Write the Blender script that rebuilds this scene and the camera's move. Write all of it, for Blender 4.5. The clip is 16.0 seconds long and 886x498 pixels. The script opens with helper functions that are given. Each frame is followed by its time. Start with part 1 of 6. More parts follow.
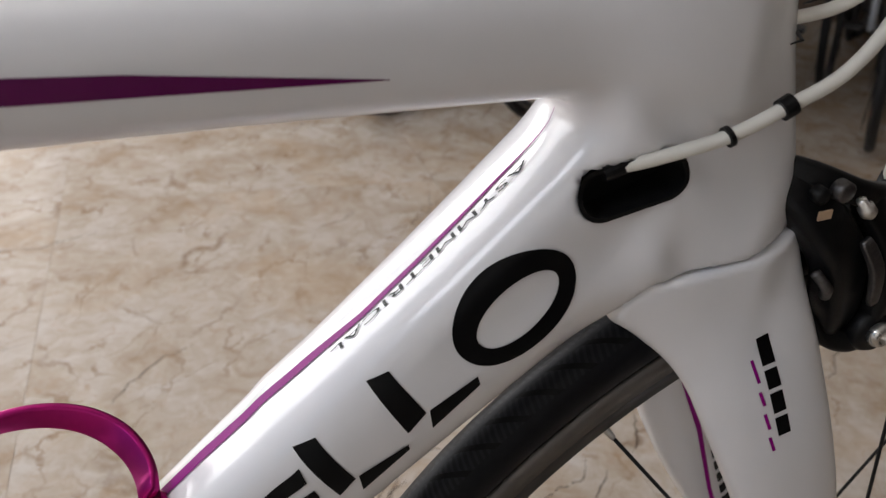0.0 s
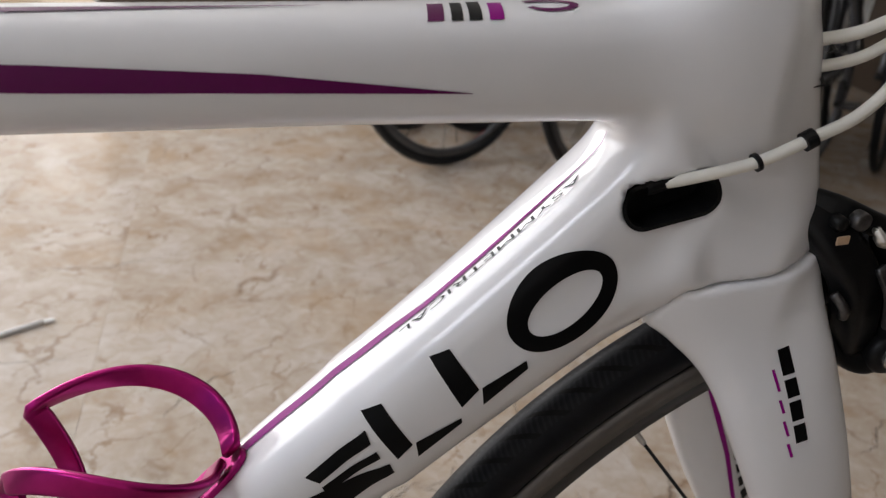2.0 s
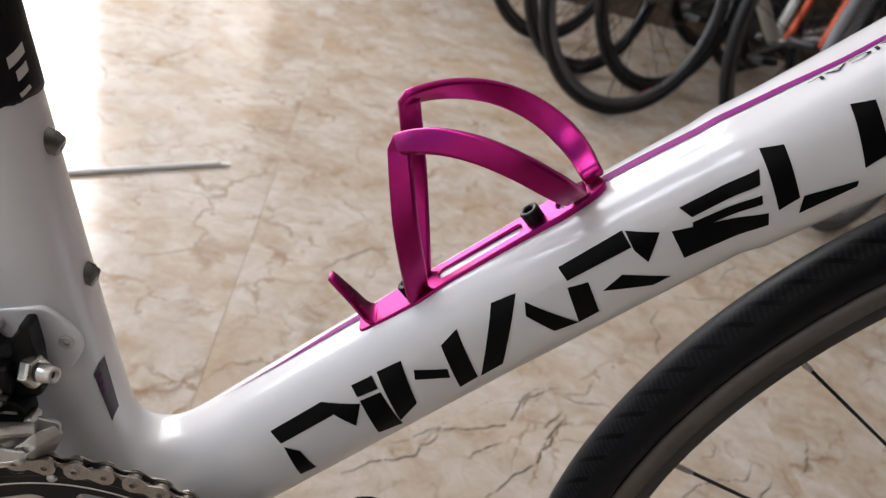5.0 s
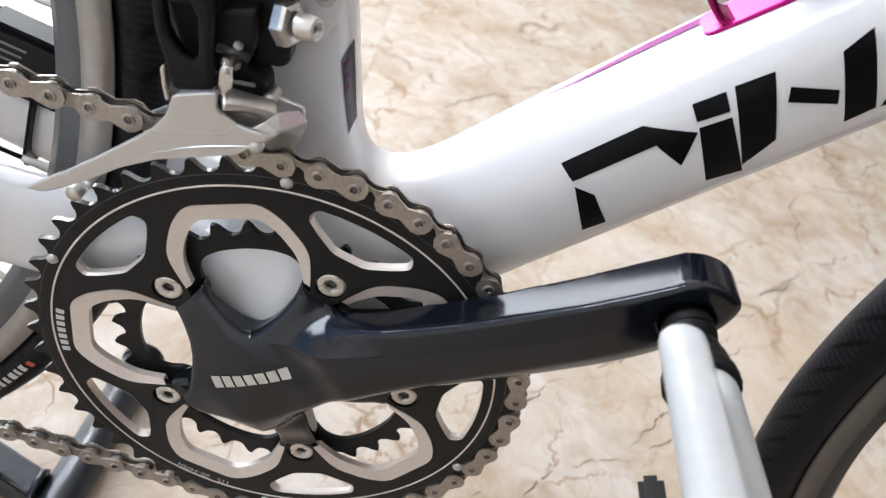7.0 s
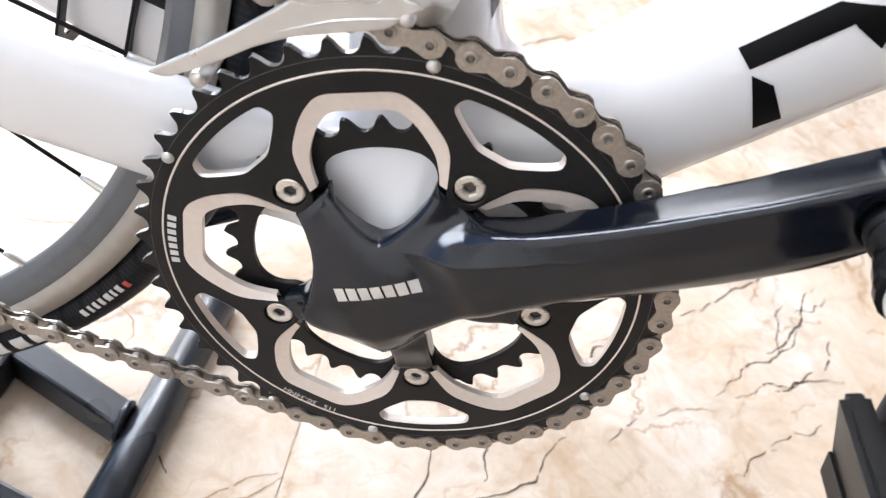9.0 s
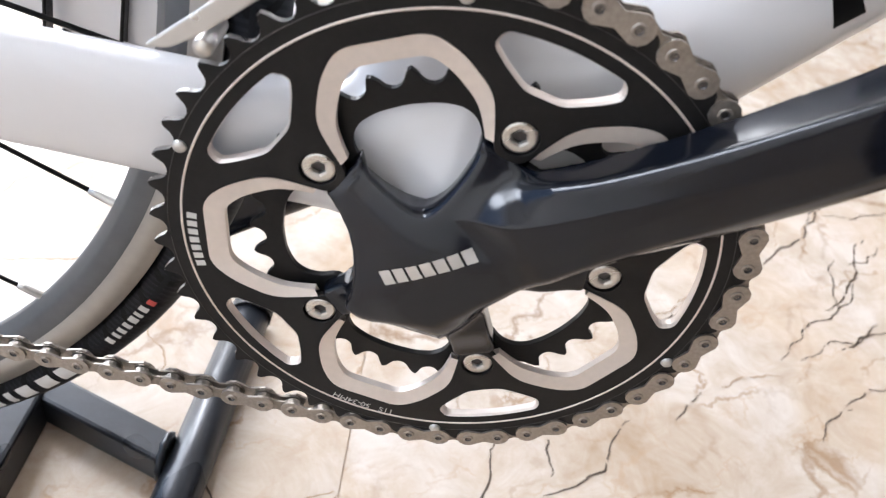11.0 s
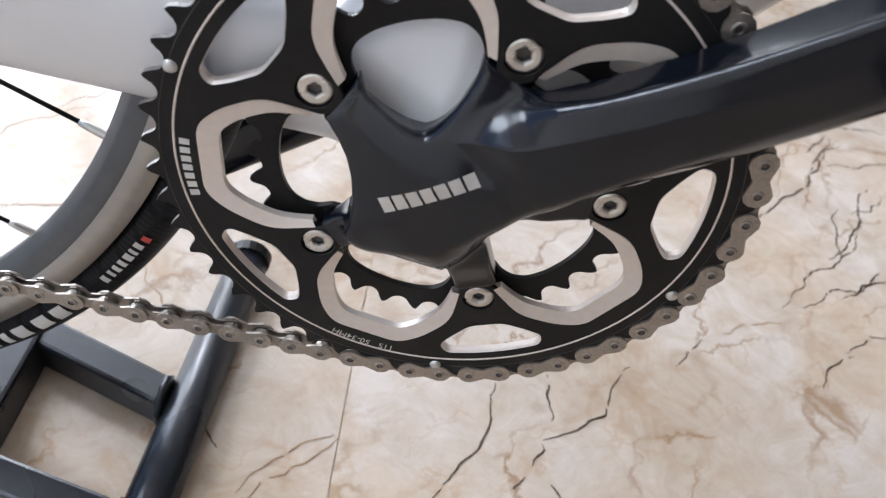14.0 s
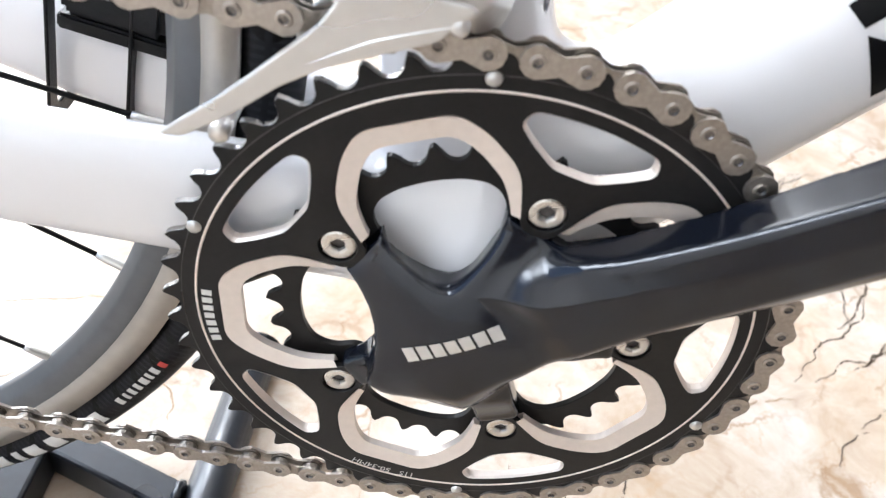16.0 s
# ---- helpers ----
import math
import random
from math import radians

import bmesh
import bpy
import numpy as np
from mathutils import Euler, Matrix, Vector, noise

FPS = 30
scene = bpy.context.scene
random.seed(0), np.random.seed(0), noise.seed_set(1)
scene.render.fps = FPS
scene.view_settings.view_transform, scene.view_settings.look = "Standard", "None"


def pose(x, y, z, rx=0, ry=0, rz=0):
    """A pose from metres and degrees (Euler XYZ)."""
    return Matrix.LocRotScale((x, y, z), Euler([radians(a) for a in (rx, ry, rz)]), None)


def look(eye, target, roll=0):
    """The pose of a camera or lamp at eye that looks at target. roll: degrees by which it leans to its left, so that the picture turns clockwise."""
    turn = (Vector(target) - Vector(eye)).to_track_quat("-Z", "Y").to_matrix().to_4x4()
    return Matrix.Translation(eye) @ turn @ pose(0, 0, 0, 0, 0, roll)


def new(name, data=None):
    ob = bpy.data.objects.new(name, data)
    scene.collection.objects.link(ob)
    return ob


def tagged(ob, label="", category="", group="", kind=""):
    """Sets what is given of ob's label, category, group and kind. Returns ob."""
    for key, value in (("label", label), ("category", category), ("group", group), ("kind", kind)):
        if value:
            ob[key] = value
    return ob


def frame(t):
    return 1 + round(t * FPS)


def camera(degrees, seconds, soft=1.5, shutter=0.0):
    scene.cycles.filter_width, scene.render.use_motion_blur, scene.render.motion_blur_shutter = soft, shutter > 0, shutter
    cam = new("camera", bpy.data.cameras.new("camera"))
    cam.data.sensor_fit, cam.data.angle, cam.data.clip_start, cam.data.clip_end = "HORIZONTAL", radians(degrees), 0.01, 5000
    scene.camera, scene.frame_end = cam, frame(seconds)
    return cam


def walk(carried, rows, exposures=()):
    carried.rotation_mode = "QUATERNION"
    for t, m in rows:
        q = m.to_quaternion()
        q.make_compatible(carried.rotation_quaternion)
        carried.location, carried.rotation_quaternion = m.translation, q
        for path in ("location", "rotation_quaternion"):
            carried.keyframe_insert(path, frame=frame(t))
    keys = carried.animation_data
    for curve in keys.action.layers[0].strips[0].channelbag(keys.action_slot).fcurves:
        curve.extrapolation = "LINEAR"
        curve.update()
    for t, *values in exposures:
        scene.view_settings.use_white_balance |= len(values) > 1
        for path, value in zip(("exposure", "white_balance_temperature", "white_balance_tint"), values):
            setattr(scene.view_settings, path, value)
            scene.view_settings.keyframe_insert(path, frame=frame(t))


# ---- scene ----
cam = camera(58.89, 16.0, 1.3)
cam.data.dof.use_dof, cam.data.dof.focus_distance, cam.data.dof.aperture_fstop = True, 0.32, 15.0
# seconds, eye x y z, yaw, pitch, roll
ROWS = [
    (0, 0.2074, -0.2261, 0.7777, -21.02, -29.66, 5.92),
    (0.5, 0.2032, -0.2494, 0.788, -19.24, -27.12, 6.22),
    (1, 0.1956, -0.2621, 0.7852, -18.45, -26.14, 6.79),
    (1.5, 0.1931, -0.2663, 0.7842, -17.64, -25.75, 7.19),
    (2, 0.1866, -0.2709, 0.7771, -16.92, -25.9, 7.88),
    (2.5, 0.1644, -0.2809, 0.7567, -15.35, -26.09, 9.2),
    (3, 0.1328, -0.2911, 0.7127, -13.5, -27.27, 11.42),
    (3.2, 0.1295, -0.2916, 0.7081, -12.85, -28.45, 11.78),
    (5.3, 0.0720, -0.3010, 0.6455, -9.6, -29.97, 18.2),
    (5.5, 0.0659, -0.2979, 0.6285, -8.87, -30.56, 18.46),
    (6, 0.0363, -0.2799, 0.5708, -8.73, -33.45, 20.57),
    (6.5, 0.023, -0.2714, 0.5438, -8.87, -35.68, 21.95),
    (7, 0.0103, -0.2671, 0.5249, -9.24, -37.62, 22.92),
    (7.5, -0.0005, -0.2587, 0.5111, -9.93, -39.28, 23.19),
    (8, -0.008, -0.254, 0.5034, -10.61, -39.89, 23.87),
    (8.5, -0.0139, -0.2542, 0.5, -10.9, -40.32, 24.51),
    (9, -0.0167, -0.2637, 0.4812, -7.43, -41.11, 22.37),
    (9.5, -0.025, -0.2628, 0.4557, -5.42, -39.95, 19.38),
    (9.7, -0.0225, -0.2560, 0.4580, -5.40, -39.83, 17.75),
    (11.8, -0.0208, -0.2507, 0.4410, -5.72, -41.98, 14.22),
    (12, -0.0196, -0.2519, 0.4403, -5.81, -42.35, 14.27),
    (12.5, -0.017, -0.2529, 0.4389, -6.09, -43.11, 14.52),
    (13, -0.0194, -0.2539, 0.4348, -6.24, -43.53, 14.79),
    (13.5, -0.0202, -0.2536, 0.4329, -6.44, -43.7, 14.97),
    (14, -0.0197, -0.2528, 0.4353, -6.53, -43.64, 14.95),
    (14.5, -0.02, -0.2489, 0.439, -6.64, -43.21, 14.78),
    (15, -0.0234, -0.2388, 0.4495, -6.44, -42.34, 14.15),
    (15.5, -0.0265, -0.2389, 0.4499, -6.27, -41.88, 13.79),
    (16, -0.0336, -0.2295, 0.4589, -5.75, -40.85, 13.28),
]
EXPOSURE = [(0, -0.38, 6600, 13), (3, -0.38, 6600, 13), (5.5, -0.1, 6550, 13), (6, -0.07, 6500, 13), (6.5, 0.35, 6300, 11), (7, 0.75, 6200, 10), (8, 1.36, 6150, 10), (9, 1.3, 6200, 12), (9.7, 1.05, 6300, 12), (12, 1.08, 6050, 13), (13.3, 0.6, 6000, 12), (14.0, 0.6, 6000, 12), (15, 1.18, 6000, 11), (16, 1.38, 6100, 10)]


def eye_pose(x, y, z, yaw, pitch, roll):
    return pose(x, y, z, 0, 0, yaw) @ pose(0, 0, 0, 90 + pitch) @ pose(0, 0, 0, 0, 0, roll)


walk(cam, [(r[0], eye_pose(*r[1:])) for r in ROWS], EXPOSURE)

# ---- daylight ----
world = bpy.data.worlds.new("daylight")
scene.world = world
world.use_nodes = True
wt = world.node_tree
sky = wt.nodes.new("ShaderNodeTexSky")
sky.sky_type, sky.sun_disc = "NISHITA", False
sky.sun_elevation, sky.sun_rotation = radians(62), radians(165)
wt.links.new(sky.outputs["Color"], wt.nodes["Background"].inputs["Color"])
wt.nodes["Background"].inputs["Strength"].default_value = 0.14

sun = new("sun", bpy.data.lights.new("sun", "SUN"))
sun.data.energy, sun.data.angle, sun.data.color = 4.0, radians(4), (1.0, 0.96, 0.9)
sun.matrix_world = look((0, 0, 0), (0.12, -0.45, -0.88))


def opening_light(name, at, toward, width, height, energy, colour):
    ob = new(name, bpy.data.lights.new(name, "AREA"))
    ob.data.shape, ob.data.size, ob.data.size_y = "RECTANGLE", width, height
    ob.data.energy, ob.data.color = energy, colour
    ob.matrix_world = look(at, toward)
    return ob


opening_light("shop_front_daylight", (-1.72, 1.98, 1.50), (0.3, 1.45, 1.2), 1.35, 2.3, 60, (0.97, 0.985, 1.0))
opening_light("shop_front_high_daylight", (-1.72, -0.42, 2.10), (0.3, 0.0, 0.6), 0.8, 0.7, 17, (0.90, 0.95, 1.0))
opening_light("doorway_daylight", (-1.35, 3.25, 1.15), (0.0, 0.8, 0.3), 0.5, 2.2, 48, (0.96, 0.98, 1.0))


# ---- materials ----
def material(name, colour, rough=0.5, metal=0.0, coat=0.0, vary=0.12, scale=40.0, bump=0.0, bump_scale=300.0, smear=0.1, ior=1.5, spec=0.5):
    """A plain surface with two scales of tone and gloss and a fine relief."""
    m = bpy.data.materials.new(name)
    m.use_nodes = True
    nt = m.node_tree
    b = nt.nodes["Principled BSDF"]
    tc = nt.nodes.new("ShaderNodeTexCoord")
    big = nt.nodes.new("ShaderNodeTexNoise")
    big.inputs["Scale"].default_value, big.inputs["Detail"].default_value = scale * 0.18, 3
    fine = nt.nodes.new("ShaderNodeTexNoise")
    fine.inputs["Scale"].default_value, fine.inputs["Detail"].default_value = scale * 4, 4
    nt.links.new(tc.outputs["Object"], big.inputs["Vector"])
    nt.links.new(tc.outputs["Object"], fine.inputs["Vector"])
    mean = nt.nodes.new("ShaderNodeMath")
    mean.operation = "MULTIPLY_ADD"
    mean.inputs[1].default_value = 0.5
    nt.links.new(big.outputs["Fac"], mean.inputs[0])
    half = nt.nodes.new("ShaderNodeMath")
    half.operation = "MULTIPLY"
    half.inputs[1].default_value = 0.5
    nt.links.new(fine.outputs["Fac"], half.inputs[0])
    nt.links.new(half.outputs[0], mean.inputs[2])
    ramp = nt.nodes.new("ShaderNodeValToRGB")
    lo = [max(0.0, c * (1 - vary)) for c in colour]
    hi = [min(1.0, c * (1 + vary)) for c in colour]
    ramp.color_ramp.elements[0].position, ramp.color_ramp.elements[1].position = 0.32, 0.68
    ramp.color_ramp.elements[0].color, ramp.color_ramp.elements[1].color = (*lo, 1), (*hi, 1)
    nt.links.new(mean.outputs[0], ramp.inputs["Fac"])
    nt.links.new(ramp.outputs["Color"], b.inputs["Base Color"])
    gloss = nt.nodes.new("ShaderNodeMapRange")
    gloss.inputs["To Min"].default_value, gloss.inputs["To Max"].default_value = max(0.02, rough - smear), min(1.0, rough + smear)
    gloss.inputs["From Min"].default_value, gloss.inputs["From Max"].default_value = 0.3, 0.7
    nt.links.new(big.outputs["Fac"], gloss.inputs["Value"])
    nt.links.new(gloss.outputs["Result"], b.inputs["Roughness"])
    b.inputs["Metallic"].default_value = metal
    b.inputs["IOR"].default_value = ior
    b.inputs["Specular IOR Level"].default_value = spec
    b.inputs["Coat Weight"].default_value = coat
    b.inputs["Coat Roughness"].default_value = 0.06
    if bump:
        grain = nt.nodes.new("ShaderNodeTexNoise")
        grain.inputs["Scale"].default_value, grain.inputs["Detail"].default_value = bump_scale, 5
        nt.links.new(tc.outputs["Object"], grain.inputs["Vector"])
        bp = nt.nodes.new("ShaderNodeBump")
        bp.inputs["Strength"].default_value, bp.inputs["Distance"].default_value = bump, 0.001
        nt.links.new(grain.outputs["Fac"], bp.inputs["Height"])
        nt.links.new(bp.outputs["Normal"], b.inputs["Normal"])
    return m


PAINT = material("pearl_white_paint", (0.74, 0.735, 0.75), 0.3, coat=0.7, vary=0.03, scale=8, smear=0.05, bump=0.015, bump_scale=900)
PINK = material("magenta_stripe_paint", (0.27, 0.004, 0.20), 0.45, coat=0.0, spec=0.12, vary=0.08, smear=0.05)
PLUM = material("deep_purple_paint", (0.105, 0.003, 0.070), 0.4, coat=0.0, spec=0.2, vary=0.1, smear=0.05)
INK = material("black_vinyl_lettering", (0.0035, 0.0035, 0.004), 0.34, vary=0.2, smear=0.08, spec=0.12)
CAGE = material("anodised_magenta_aluminium", (0.37, 0.016, 0.150), 0.3, metal=1.0, vary=0.1, scale=60, bump=0.05, bump_scale=1500, smear=0.05)
CRANK = material("black_anodised_aluminium", (0.0048, 0.0062, 0.0105), 0.13, coat=0.0, ior=1.47, spec=0.5, vary=0.15, scale=60, bump=0.004, bump_scale=1200, smear=0.05)
RING = material("matt_black_anodised_ring", (0.011, 0.0105, 0.0105), 0.42, vary=0.25, scale=120, bump=0.06, bump_scale=2200, spec=0.2)
BEVEL = material("machined_bare_aluminium", (0.70, 0.63, 0.58), 0.42, metal=0.4, vary=0.06, scale=90, bump=0.05, bump_scale=2500)
STEEL = material("polished_stainless_steel", (0.62, 0.6, 0.57), 0.28, metal=0.9, vary=0.08, scale=120, bump=0.04, bump_scale=2000)
CHAIN = material("nickel_plated_chain_steel", (0.36, 0.325, 0.29), 0.42, metal=0.88, vary=0.22, scale=160, bump=0.05, bump_scale=2200)
DARKSTEEL = material("plain_dark_steel", (0.09, 0.085, 0.085), 0.35, metal=0.8, vary=0.35, scale=200)
SATIN = material("satin_silver_plate", (0.56, 0.555, 0.545), 0.32, metal=0.75, vary=0.05, scale=60, bump=0.03, bump_scale=1500)
RUBBER = material("black_tyre_rubber", (0.014, 0.0145, 0.016), 0.58, spec=0.3, vary=0.3, scale=90, bump=0.25, bump_scale=1100)
TRACK = material("machined_rim_brake_track", (0.40, 0.375, 0.34), 0.42, metal=0.7, vary=0.08, scale=40, bump=0.06, bump_scale=1400)
RIM = material("grey_anodised_rim", (0.105, 0.108, 0.112), 0.4, metal=0.35, vary=0.12, scale=40)
SPOKE = material("black_steel_spoke", (0.009, 0.009, 0.009), 0.5, spec=0.25, vary=0.2)
NYLON = material("black_moulded_nylon", (0.0055, 0.0055, 0.006), 0.38, spec=0.2, vary=0.3, scale=80, bump=0.15, bump_scale=1200)
HOUSING = material("off_white_cable_housing", (0.7, 0.68, 0.62), 0.38, vary=0.06, scale=40)
RESIN = material("off_white_pedal_resin", (0.53, 0.535, 0.53), 0.42, vary=0.06, scale=60, bump=0.1, bump_scale=500)
GUN = material("dark_grey_painted_steel_tube", (0.019, 0.022, 0.028), 0.3, metal=0.3, vary=0.25, scale=30, bump=0.08, bump_scale=400)
GREYMARK = material("light_grey_print", (0.6, 0.59, 0.57), 0.45, vary=0.08)


# ---- mesh tools ----
def mesh_object(name, verts, faces, mat, parent=None, smooth=True, label=""):
    me = bpy.data.meshes.new(name)
    me.from_pydata([tuple(map(float, v)) for v in verts], [], [tuple(map(int, f)) for f in faces])
    me.update()
    me.materials.append(mat)
    me.polygons.foreach_set("use_smooth", [smooth] * len(me.polygons))
    ob = new(name, me)
    ob.parent = parent
    if label:
        ob["label"] = label
    return ob


def part(name, bm, mat, parent, label="", smooth=False):
    """Links a bmesh as one mesh under a thing or a part."""
    bmesh.ops.recalc_face_normals(bm, faces=bm.faces)
    me = bpy.data.meshes.new(name)
    bm.to_mesh(me)
    bm.free()
    me.materials.append(mat)
    me.polygons.foreach_set("use_smooth", [smooth] * len(me.polygons))
    ob = new(name, me)
    ob.parent = parent
    if label:
        ob["label"] = label
    return ob


def thing(name, label, category, group="", at=None):
    ob = new(name)
    ob.empty_display_size = 0.05
    if at:
        ob.location = at
    return tagged(ob, label, category, group)


def share(name, ob, m, parent):
    """One more object on the mesh of ob."""
    o = new(name, ob.data)
    o.parent = parent
    o.matrix_basis = m
    return o


def surface_net(fn, lo, hi, h):
    """Vertices and quads of the zero surface of fn(x, y, z), on a grid of step h."""
    ax = [np.arange(a, b + h, h, dtype=np.float32) for a, b in zip(lo, hi)]
    f = np.broadcast_to(fn(ax[0][:, None, None], ax[1][None, :, None], ax[2][None, None, :]), [len(a) for a in ax]).astype(np.float32)
    s = f < 0
    n = np.array(f.shape) - 1
    count = np.zeros(n, np.int8)
    for i in (0, 1):
        for j in (0, 1):
            for k in (0, 1):
                count += s[i : i + n[0], j : j + n[1], k : k + n[2]]
    cells = np.argwhere((count > 0) & (count < 8))
    index = np.full(n, -1, np.int32)
    index[tuple(cells.T)] = np.arange(len(cells))
    total, weight = np.zeros((len(cells), 3)), np.zeros(len(cells))
    for d in range(3):
        for a in (0, 1):
            for b in (0, 1):
                o = np.zeros(3, int)
                o[(d + 1) % 3], o[(d + 2) % 3] = a, b
                p = cells + o
                q = p.copy()
                q[:, d] += 1
                fa, fb = f[tuple(p.T)], f[tuple(q.T)]
                cross = (fa < 0) != (fb < 0)
                t = np.where(cross, fa / np.where(cross, fa - fb, 1), 0)
                at = p.astype(float)
                at[:, d] += t
                total += at * cross[:, None]
                weight += cross
    v = np.array(lo) + h * total / weight[:, None]
    for _ in range(2):
        x, y, z = v.T
        e = h * 0.25
        g = np.stack([fn(x + e, y, z) - fn(x - e, y, z), fn(x, y + e, z) - fn(x, y - e, z), fn(x, y, z + e) - fn(x, y, z - e)], 1) / (2 * e)
        step = (fn(x, y, z) / np.maximum((g**2).sum(1), 0.05))[:, None] * g
        v = v - np.clip(step, -h, h)
    quads = []
    for d in range(3):
        u, w = (d + 1) % 3, (d + 2) % 3
        lead = [slice(1, -1)] * 3
        lead[d] = slice(0, -1)
        nxt = list(lead)
        nxt[d] = slice(1, None)
        cross = s[tuple(lead)] != s[tuple(nxt)]
        at = np.argwhere(cross) + np.array([0 if k == d else 1 for k in range(3)])
        flip = s[tuple(at.T)]

        def cell(a, b):
            c = at.copy()
            c[:, u] -= a
            c[:, w] -= b
            return index[tuple(c.T)]

        q = np.stack([cell(0, 0), cell(1, 0), cell(1, 1), cell(0, 1)], 1)
        q = np.where(flip[:, None], q, q[:, ::-1])
        quads.append(q[(q >= 0).all(1)])
    return v, np.concatenate(quads)


def blend(a, b, k):
    """Smooth union of two distance fields with a fillet of about k."""
    t = np.maximum(k - np.abs(a - b), 0) / k
    return np.minimum(a, b) - t * t * k * 0.25


def carve(a, b, k):
    """Smooth difference: a without b."""
    return -blend(-a, b, k)


def segment(p, x, z):
    """Along and across coordinates of points in the x-z plane, for a line from p[0] to p[1]."""
    (x0, z0), (x1, z1) = p
    length = math.hypot(x1 - x0, z1 - z0)
    ux, uz = (x1 - x0) / length, (z1 - z0) / length
    return (x - x0) * ux + (z - z0) * uz, -(x - x0) * uz + (z - z0) * ux, length


def tube(x, y, z, p, across, wide, power=2.6, y0=(0, 0), bow=None):
    """A tube of super-elliptic section from p[0] to p[1]; across and wide: half sizes as (place, size) pairs along 0 to 1."""
    s, v, length = segment(p, x, z)
    t = np.clip(s / length, 0, 1)
    if isinstance(power, list):
        power = np.interp(t, [a for a, _ in power], [b for _, b in power])
    rv = np.interp(t, [a for a, _ in across], [b for _, b in across])
    ry = np.interp(t, [a for a, _ in wide], [b for _, b in wide])
    yc = np.interp(t, [a for a, _ in y0], [b for _, b in y0]) if isinstance(y0, list) else y0[0] + (y0[1] - y0[0]) * t
    if bow:
        v = v - np.interp(t, [a for a, _ in bow], [b for _, b in bow])
    e = np.maximum(np.maximum(-s, s - length), 0)
    q = ((np.abs(v) / rv) ** power + (np.abs(y - yc) / ry) ** power) ** (1 / power)
    return np.sqrt((np.maximum(q - 1, 0) * np.minimum(rv, ry)) ** 2 + e * e) + np.minimum(q - 1, 0) * np.minimum(rv, ry)


def drop(fn, points, way, reach=0.12, lift=0.0004):
    """Lays points onto the zero surface of fn, going along way from outside."""
    points, way = np.asarray(points, float), np.asarray(way, float) / np.linalg.norm(way)
    near, far = np.zeros(len(points)), np.full(len(points), np.nan)
    steps = np.linspace(0, reach, 121)
    last = fn(*points.T)
    for a, b in zip(steps[:-1], steps[1:]):
        here = fn(*(points + b * way).T)
        hit = np.isnan(far) & (here < 0) & (last >= 0)
        far[hit] = a + (b - a) * last[hit] / (last[hit] - here[hit])
        last = here
    far = np.where(np.isnan(far), np.nanmedian(far), far)
    return points + (far - lift)[:, None] * way


def strip_grid(a, b, n=24, m=6):
    """Points and quads of a ruled strip between two polylines of (u, v) points."""

    def along(p):
        p = np.array(p, float)
        d = np.r_[0, np.cumsum(np.hypot(*np.diff(p, axis=0).T))]
        t = np.linspace(0, d[-1], n)
        return np.stack([np.interp(t, d, p[:, 0]), np.interp(t, d, p[:, 1])], 1)

    pa, pb = along(a), along(b)
    w = np.linspace(0, 1, m)[:, None, None]
    pts = (pa * (1 - w) + pb * w).reshape(-1, 2)
    quads = [(j * n + i, j * n + i + 1, (j + 1) * n + i + 1, (j + 1) * n + i) for j in range(m - 1) for i in range(n - 1)]
    return pts, quads


def smooth_path(points, n=48, closed=False):
    """A Catmull-Rom path through points."""
    p = [Vector(q) for q in points]
    k = len(p)
    out = []
    spans = k if closed else k - 1
    for i in range(n):
        t = i / (n if closed else n - 1) * spans
        j = min(int(t), spans - 1)
        t -= j
        g = (lambda q: p[q % k]) if closed else (lambda q: p[max(0, min(k - 1, q))])
        a, b, c, d = g(j - 1), g(j), g(j + 1), g(j + 2)
        out.append(0.5 * ((2 * b) + (c - a) * t + (2 * a - 5 * b + 4 * c - d) * t * t + (3 * b - a - 3 * c + d) * t**3))
    return out


def sweep(path, section, ups=None, scale=None, closed=False):
    """A bmesh of a closed (u, v) section carried along a path; ups: the way of v at each point."""
    bm = bmesh.new()
    rings, n = [], len(path)
    up = Vector((0, 0, 1))
    for i, p in enumerate(path):
        a = path[(i - 1) % n] if closed or i else path[i]
        b = path[(i + 1) % n] if closed or i < n - 1 else path[i]
        t = (b - a).normalized()
        if ups is not None:
            up = Vector(ups[i])
        elif i == 0 and abs(t.z) > 0.9:
            up = Vector((0, 1, 0))
        v = (up - t * up.dot(t)).normalized()
        up = v
        u = t.cross(v)
        k = scale[i] if scale else 1.0
        ku, kv = k if isinstance(k, tuple) else (k, k)
        rings.append([bm.verts.new(p + u * (a * ku) + v * (b * kv)) for a, b in section])
    m = len(section)
    for i in range(n if closed else n - 1):
        r, q = rings[i], rings[(i + 1) % n]
        for j in range(m):
            bm.faces.new((r[j], r[(j + 1) % m], q[(j + 1) % m], q[j]))
    if not closed:
        bm.faces.new(rings[0][::-1])
        bm.faces.new(rings[-1])
    return bm


def circle(r, n=12):
    return [(r * math.cos(2 * math.pi * i / n), r * math.sin(2 * math.pi * i / n)) for i in range(n)]


def rounded(w, h, r, n=3):
    """A rounded rectangle of half sizes w, h as a closed section."""
    out = []
    for q, (cx, cy) in enumerate(((w - r, h - r), (r - w, h - r), (r - w, r - h), (w - r, r - h))):
        for i in range(n + 1):
            a = math.pi / 2 * (q + i / n)
            out.append((cx + r * math.cos(a), cy + r * math.sin(a)))
    return out


